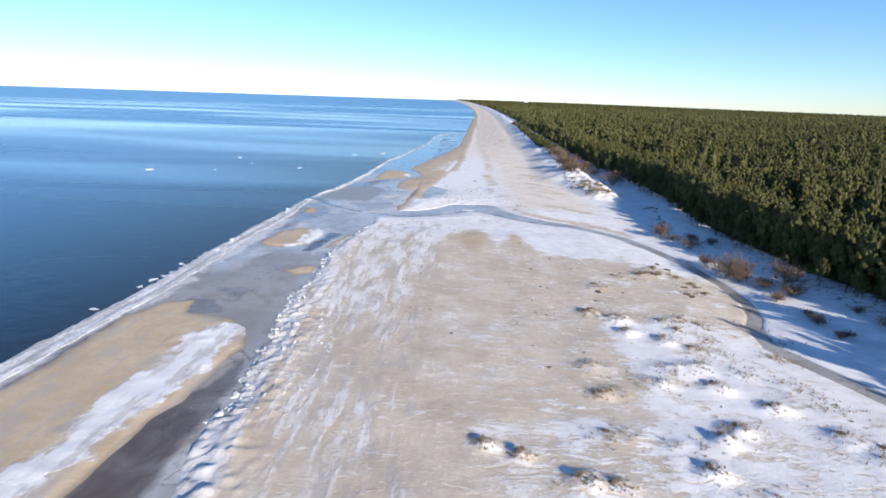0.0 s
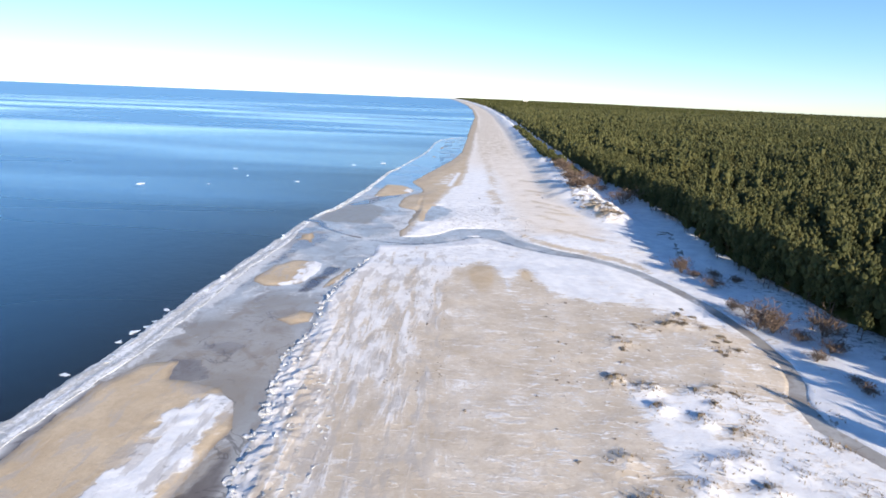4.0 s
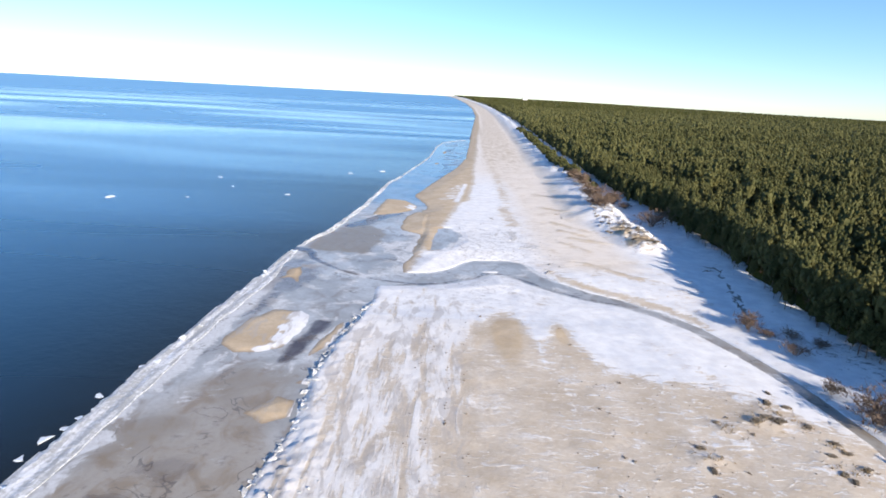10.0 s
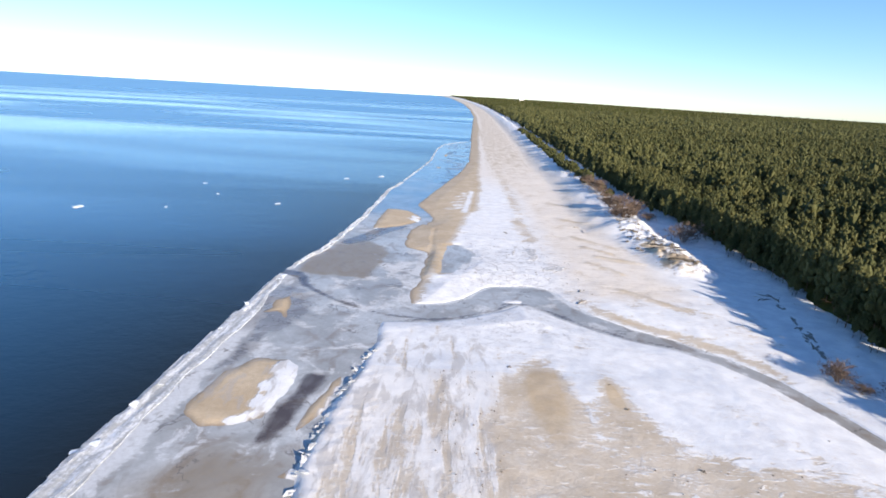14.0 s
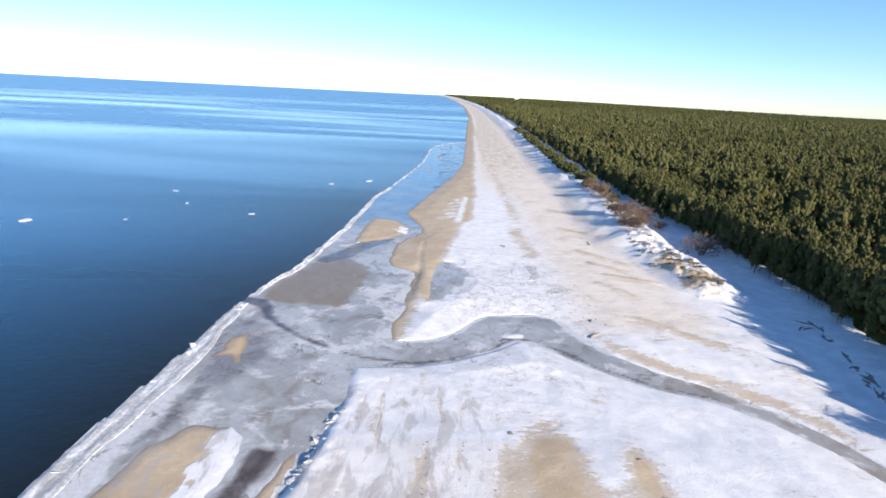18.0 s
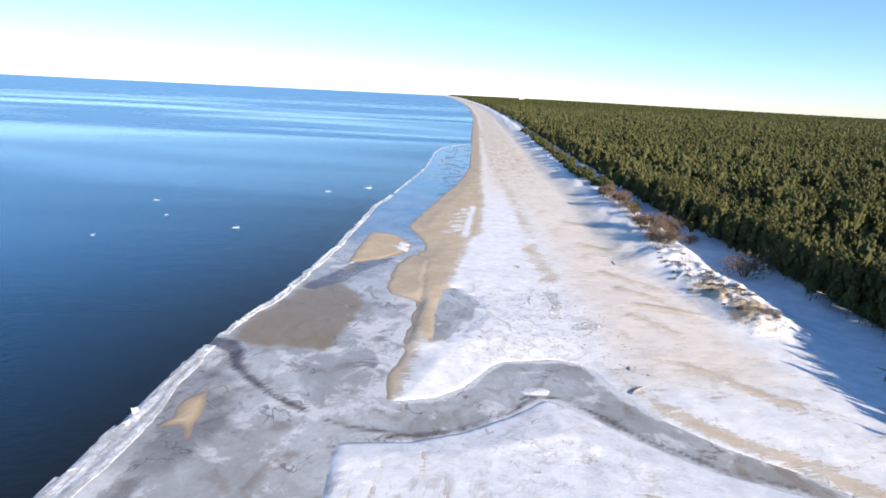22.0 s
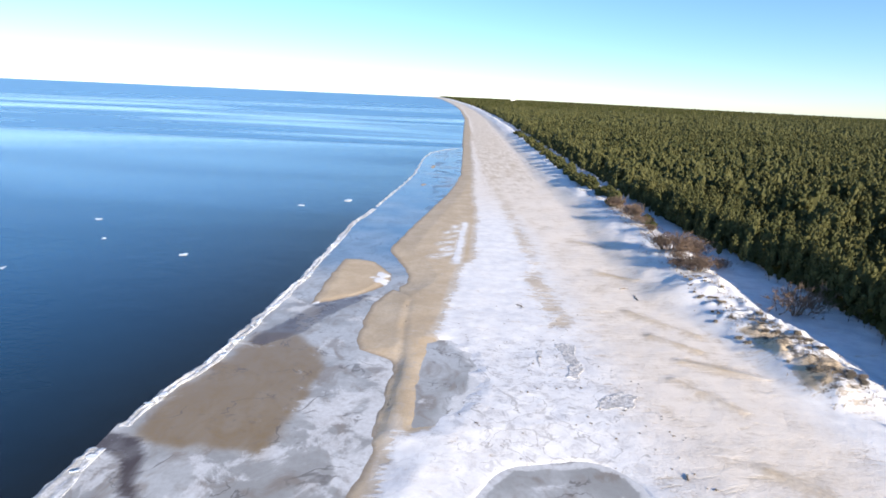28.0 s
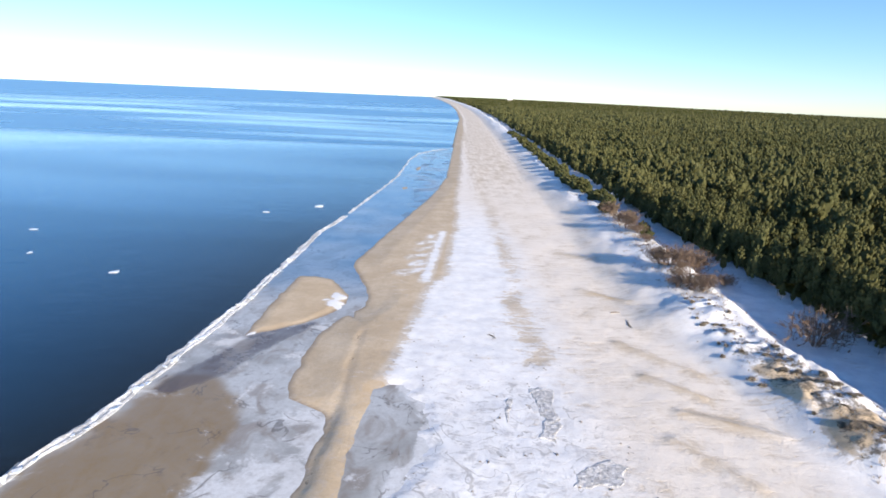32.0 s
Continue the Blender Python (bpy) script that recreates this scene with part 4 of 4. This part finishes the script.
shrubs = [bush(500 + k, 1.7 + 0.4 * (k % 2), 1.5 + 0.3 * (k % 3), "bare brown bush on the snowy dune crest") for k in range(4)]
bush_spots = ((60.2, 183, 1.6), (62.2, 181, 1.9), (64.0, 179.5, 1.8), (62.0, 186, 1.4), (62.4, 200, 1.5), (63.5, 197, 1.4), (66.0, 238, 1.3), (68.0, 233, 1.3), (64.8, 193, 0.9),
              (68.0, 250, 1.1), (67.5, 262, 1.2), (69.0, 272, 1.0), (66.5, 222, 0.9), (77.2, 160.5, 1.6), (74.5, 205, 1.4), (77, 195, 1.3), (76, 216, 1.2),
              (68.4, 29, 1.2), (69.6, 26, 1.0), (72.5, 22.5, 0.9), (75, 17, 0.9), (78, 24, 1.1), (66.0, 63.5, 0.9), (67.5, 60, 0.7))
gen = np.random.default_rng(12)
bush_spots += tuple((float(WOOD(v)) - gen.uniform(1, 15), v, gen.uniform(0.35, 0.75)) for v in gen.uniform(-12, 62, 13))
for i, (x, y, s) in enumerate(bush_spots):
    m = Matrix.LocRotScale((x, y, ground_at(x, y)), Euler((0, 0, 1.7 * i)), (s, s, s))
    if i < 4:
        shrubs[i].matrix_basis = m
    else:
        copy_thing(shrubs[i % 4], m)


def dwarf(seed):
    g = np.random.default_rng(seed)
    root = new("dwarf_pine")
    tagged(root, "low green pine shrub on the dune crest", "shrub", group="pine shrubs on the dune")
    part("crown", mesh_of("crown", *crown(g, 2.4, 1.5, 0.1, 22, 0.5, 10), NEEDLES), root)
    part("trunk", mesh_of("trunk", *tube([(0, 0, -0.3), (0.1, 0, 1.2), (0, 0, 2.2)], (0.09, 0.06, 0.02), 5), BARK), root)
    return root


dwarfs = [dwarf(600 + k) for k in range(5)]
g = np.random.default_rng(11)
spots = [(74.5, 246, 1.2), (76.5, 252, 1.3), (73.0, 258, 1.2), (75.5, 264, 1.4), (65.8, 196, 0.5), (66.4, 209, 0.5), (70.2, 232, 0.8)]
y = 268.0
while y < 720:
    spots.append((float(CREST(y)) + g.uniform(-1.5, 4.0), y, g.uniform(0.8, 1.5)))
    y += g.uniform(1.5, 4.2) * (1 + (y - 268) / 300)
for i, (x, y, s) in enumerate(spots):
    m = Matrix.LocRotScale((x, y, ground_at(x, y) - 0.1), Euler((0, 0, 2.3 * i)), (s * 1.3, s * 1.3, s))
    if i < 5:
        dwarfs[i].matrix_basis = m
    else:
        copy_thing(dwarfs[i % 5], m)

# tussocks on the dune's southern end and on the beach hummocks
def tussock(seed):
    q = np.random.default_rng(seed)
    c = q.normal(size=(90, 3)).clip(-1.7, 1.7) * (0.42, 0.30, 0.0)
    c[:, 2] = 0.28 * np.exp(-(c[:, 0] ** 2 + c[:, 1] ** 2) * 1.5)
    return mesh_of("grass_tussock", *blades(q, 5, c, 0.40, c * (0.5, 0.5, 0), 0.7, 0.13), TUSSOCK)


tufts = [tussock(900 + k) for k in range(5)]
tuft_spots = [(60.2, 159, 1.0), (55.8, 152, 0.8), (57, 144.7, 1.1), (57.6, 142.6, 1.0), (62.2, 145.4, 1.2), (64, 144.5, 1.0), (66.3, 142.5, 1.2), (66.9, 139.9, 1.0), (62.3, 129.5, 1.3),
              (61.4, 130.5, 0.9), (66.6, 128.2, 1.4), (66.8, 125.8, 1.2), (65.2, 127, 1.2), (68, 127.5, 1.1), (67.4, 136.5, 0.9), (64.6, 152.5, 0.9),
              (53.6, 32.2, 1.1), (49, 26.2, 1.2), (56.3, 31.5, 0.9), (52.6, 26.6, 1.3), (51, 27.4, 1.1), (56.6, 26.2, 0.9), (58, 22.3, 0.9), (58.3, 20, 0.8), (58.6, 16.6, 0.9), (54.5, 14.9, 0.8),
              (55.5, 19, 0.8), (55, 13.6, 0.8), (55.8, 36, 0.7), (37.8, 18.7, 0.8), (37.5, 13.9, 0.8), (42.8, 25.5, 0.6)]
tuft_spots += [(px - 0.4 * pr, py + 0.3 * pr, 0.62) for px, py, pr, ph in HUMMOCKS[:30:4] + HUMMOCKS[38:]]
for k in range(40):
    y = g.uniform(128, 178)
    tuft_spots.append((float(CREST(y)) - g.uniform(0, 7), y, g.uniform(0.5, 0.95)))
for i, (x, y, s) in enumerate(tuft_spots):
    ob = tufts[i] if i < 5 else new("grass_tussock", tufts[i % 5].data)
    ob.matrix_basis = Matrix.LocRotScale((x, y, ground_at(x, y) - 0.05), Euler((0, 0, 0.5 * g.normal() + 0.6)), (s * 1.05, s * 0.8, s * 0.8))
    tagged(ob, "grey-brown tussock of dry grass in blown snow", "grass", "tussocks in the snow")

# dry grass on the dune and on the hummocks
c = []
for k in range(4200):
    y = g.uniform(121, 330)
    x = float(CREST(y)) + g.normal() * 2.6 - 1.5
    if math.sin(x * 1.1 + 1.7 * math.sin(y * 0.35)) + g.normal() * 0.5 > 0.25:
        c.append((x, y))
for px, py, pr, ph in HUMMOCKS:
    c += [(px + g.normal() * pr * 0.6 - 0.3, py + g.normal() * pr * 0.5) for _ in range(26)]
c = np.array(c)
c = np.column_stack([c, ground_many(c[:, 0], c[:, 1]) + 0.05])
grass = mesh_of("dune_grass", *blades(g, 9, c, 0.42, np.zeros_like(c), 1.2, 0.055), DRY_GRASS)
tagged(grass, "tufts of dry straw-coloured dune grass", "grass", kind="stuff")


# ---- broken snow and ice along the bluff and on the shore ice ----
def lump(seed):
    q = np.random.default_rng(seed)
    bm = bmesh.new()
    bmesh.ops.create_icosphere(bm, subdivisions=1, radius=1)
    for v in bm.verts:
        v.co *= q.uniform(0.7, 1.15)
        v.co.z = max(-0.4, v.co.z * 0.6)
    me = bpy.data.meshes.new("snow_block")
    bm.to_mesh(me)
    bm.free()
    me.materials.append(SHORE_ICE)
    return me


lumps = [lump(k) for k in range(6)]
for k in range(330):
    y = g.uniform(-34, 66) if k < 150 else g.uniform(-34, 8)
    x = float(SHORE(y)) + (g.uniform(0.0, 1.3) if k < 150 else g.uniform(0.3, 1.0) ** 2 * 10)
    s = g.uniform(0.25, 0.65) if k < 150 else g.uniform(0.13, 0.3)
    ob = new("snow_block", lumps[k % 6])
    ob.matrix_basis = Matrix.LocRotScale((x, y, max(ground_at(x, y), ICE_LEVEL) + 0.03 * s), Euler((g.normal() * 0.3, g.normal() * 0.3, g.uniform(0, 6))), (s * 0.9, s * 1.5, s * 0.55))
    tagged(ob, "frozen white snow block along the beach bluff", "snow block", "blocks along the bluff")
r = np.random.default_rng(6)
for k in range(70):
    y = r.uniform(111, 215) if k < 58 else r.uniform(-20, 105)
    x = float(RIDGE(y)) + r.uniform(0.5, 2.0)
    ice_piece("ice_plate", x, y, ICE_LEVEL + r.uniform(0.15, 0.4), r.uniform(0.35, 0.95), 0.22, "broken white ice plate on the shore ice ridge", "plates on the shore ice")


# ---- flotsam ----
def log(x, y, turn, length, thick):
    root = new("driftwood_log")
    tagged(root, "dark driftwood branch lying on snowy sand", "driftwood", group="driftwood on the beach")
    bend = 0.12 * length
    part("stem", mesh_of("stem", *tube([(-length / 2, 0, 0.05), (-length / 6, bend * 0.5, 0.14), (length / 5, bend * 0.3, 0.12), (length / 2, -bend * 0.3, 0.2)],
                                       (thick, thick * 0.9, thick * 0.7, thick * 0.35)), DRIFTWOOD), root)
    part("side_branch", mesh_of("side_branch", *tube([(0, bend * 0.4, 0.12), (length * 0.18, bend * 1.6, 0.4)], (thick * 0.5, thick * 0.2), 5), DRIFTWOOD), root)
    root.matrix_basis = pose(x, y, ground_at(x, y), 0, 0, turn)


for x, y, turn, n in ((45.1, 168.2, 86, 3.6), (29.6, 97.2, 45, 3.4), (27.2, 94.0, 60, 1.6), (17.2, 159.6, -55, 2.4), (44, 174, 8, 2.2), (75.2, 103.9, 20, 2.5), (77.5, 105, 100, 3.5), (76.5, 107, 150, 4.0), (78.2, 104, 60, 3.2), (71.7, 82.2, 100, 1.8), (70.7, 77.8, 60, 1.6), (72.8, 87.1, 20, 1.4),
                      (74.2, 104.5, 40, 3.0), (71.3, 79.2, 75, 2.0), (30.5, 104, 70, 1.2)):
    log(x, y, turn, n, 0.13)


def clump(seed):
    q = np.random.default_rng(seed)
    pieces = []
    for k in range(5):
        a, n = q.uniform(0, 6.28), q.uniform(0.2, 0.5)
        pieces.append(tube([(0, 0, 0.02), (math.cos(a) * n * 0.5, math.sin(a) * n * 0.5, q.uniform(0.15, 0.35)), (math.cos(a) * n, math.sin(a) * n, 0.03)], (0.10, 0.09, 0.04), 5))
    return mesh_of("flotsam_clump", *join(pieces), DRIFTWOOD)


knots = [clump(700 + k) for k in range(4)]
clump_spots = [(26.7, 15.6), (27.9, 15.0), (29.8, 11.6), (27.5, 26.3), (26.2, 27.4), (23.4, -18.6), (24.1, 1.6), (25.8, 1.0), (39, 20.2), (10, -8.5), (3.3, 21), (31.5, 36), (24.3, 8.0), (36, 9), (42, 14),
               (20.5, -3.5), (45, 27), (47, 23), (50, 27), (22, -12), (29, -13.5), (25.3, 57.2), (26, 50), (9.5, 62), (53, 45)]
for k in range(26):
    clump_spots.append((g.uniform(2, 33), g.uniform(100, 150)))
for i, (x, y) in enumerate(clump_spots):
    s = g.uniform(0.6, 1.1) if i < 25 else g.uniform(0.4, 0.8)
    ob = knots[i] if i < 4 else new("flotsam_clump", knots[i % 4].data)
    ob.matrix_basis = Matrix.LocRotScale((x, y, ground_at(x, y)), Euler((0, 0, g.uniform(0, 6))), (s, s, s * 0.6))
    tagged(ob, "small dark clump of washed-up wrack on sand", "flotsam", "clumps on the beach")


def pebble(seed):
    q = np.random.default_rng(seed)
    v = np.array([(1, 0, 0), (0, 1, 0), (-1, 0, 0), (0, -1, 0), (0, 0, 0.7), (0.1, 0.1, -0.5)]) * q.uniform(0.6, 1.2, (6, 1))
    f = np.array([(0, 1, 4), (1, 2, 4), (2, 3, 4), (3, 0, 4), (1, 0, 5), (2, 1, 5), (3, 2, 5), (0, 3, 5)])
    return v, f


bits = []
for k in range(420):
    if k < 120:
        x, y = g.choice((3.2, 0.4, -1.8, 6.2)) + g.normal() * 0.35, g.uniform(-5, 62)
    elif k < 230:
        x, y = g.uniform(20, 56), g.uniform(-5, 38)
    elif k < 340:
        x, y = g.uniform(0, 34), g.uniform(102, 165)
    else:
        x, y = g.uniform(30, 60), g.uniform(-36, 6)
    v, f = pebble(800 + k)
    bits.append((v * g.uniform(0.07, 0.2) + np.array((x, y, ground_at(x, y) + 0.03)), f))
tagged(mesh_of("beach_litter", *join(bits), DRIFTWOOD), "scattered dark pebbles, shells and wrack on the beach", "litter", kind="stuff")


# ---- raised crusts of old ice on the beach ----
def crust(outline, label):
    """A low rough plate with broken edges."""
    p = np.array(outline, float)
    lo, hi = p.min(0) - 0.5, p.max(0) + 0.5
    X, Y = np.meshgrid(np.arange(lo[0], hi[0], 0.3), np.arange(lo[1], hi[1], 0.3))
    d = outside(X, Y, outline) + 0.5 * waves(X, Y, 1.4, 91, 3)
    G = height(X, Y)
    Z = G - 0.15 + step(-d, -0.15, 0.2) * (0.19 + 0.12 * np.abs(waves(X, Y, 0.9, 92, 3)))
    n, m = X.shape
    idx = np.arange(n * m).reshape(n, m)
    q = np.stack([idx[:-1, :-1], idx[:-1, 1:], idx[1:, 1:], idx[1:, :-1]], -1).reshape(-1, 4)
    q = q[(d < 0.3).ravel()[q].any(1)]
    tagged(mesh_of("ice_crust", np.stack([X, Y, Z], -1).reshape(-1, 3), q, OLD_ICE), label, "ice crust", "crusts on the beach")


OLD_ICE = plain("old_dirty_ice", (0.55, 0.535, 0.52), 0.7, 0.4, 1.6, 0.9, 0.1)
crust(((21.2, 141), (23.5, 142), (25, 140.5), (24, 136), (24.4, 131), (22.7, 127), (20.8, 128), (22, 132), (21.5, 137)), "rough grey crust of old ice on snow")
crust(((22.9, 118.6), (24, 121.5), (26.3, 122.8), (28.5, 124), (30.8, 122.8), (28.5, 119)), "rough grey crust of old ice beside the stream")
crust(((17.6, 138.4), (18.6, 138), (17.6, 134), (17.5, 130.3), (16.6, 130.5), (16.8, 134)), "narrow rough strip of old ice on snow")

# ---- far house over the tree tops ----
house = new("far_house")
tagged(house, "tiny pale house standing above the distant wood", "house")


def block(name, sx, sy, sz, material, parent, at=(0, 0, 0), gable=0.0):
    v = np.array([(x, y, z) for z in (0, sz) for x, y in ((-sx, -sy), (sx, -sy), (sx, sy), (-sx, sy))], float)
    if gable:
        v[4:, 1] *= 0.05
    f = np.array([(3, 2, 1, 0), (4, 5, 6, 7), (0, 1, 5, 4), (1, 2, 6, 5), (2, 3, 7, 6), (3, 0, 4, 7)])
    ob = mesh_of(name, v + np.array(at), f, material)
    ob.parent = parent
    return ob


PLASTER = plain("pale_plaster", (0.78, 0.77, 0.74), 0.8, 0.08)
ROOF = plain("light_sheet_roof", (0.55, 0.56, 0.58), 0.5, 0.1)
block("wall", 16, 9, 24, PLASTER, house)
block("roof", 16.6, 9.8, 4, ROOF, house, (0, 0, 24), 1.0)
house.matrix_basis = pose(452, 4000, 22, 0, 0, 8)
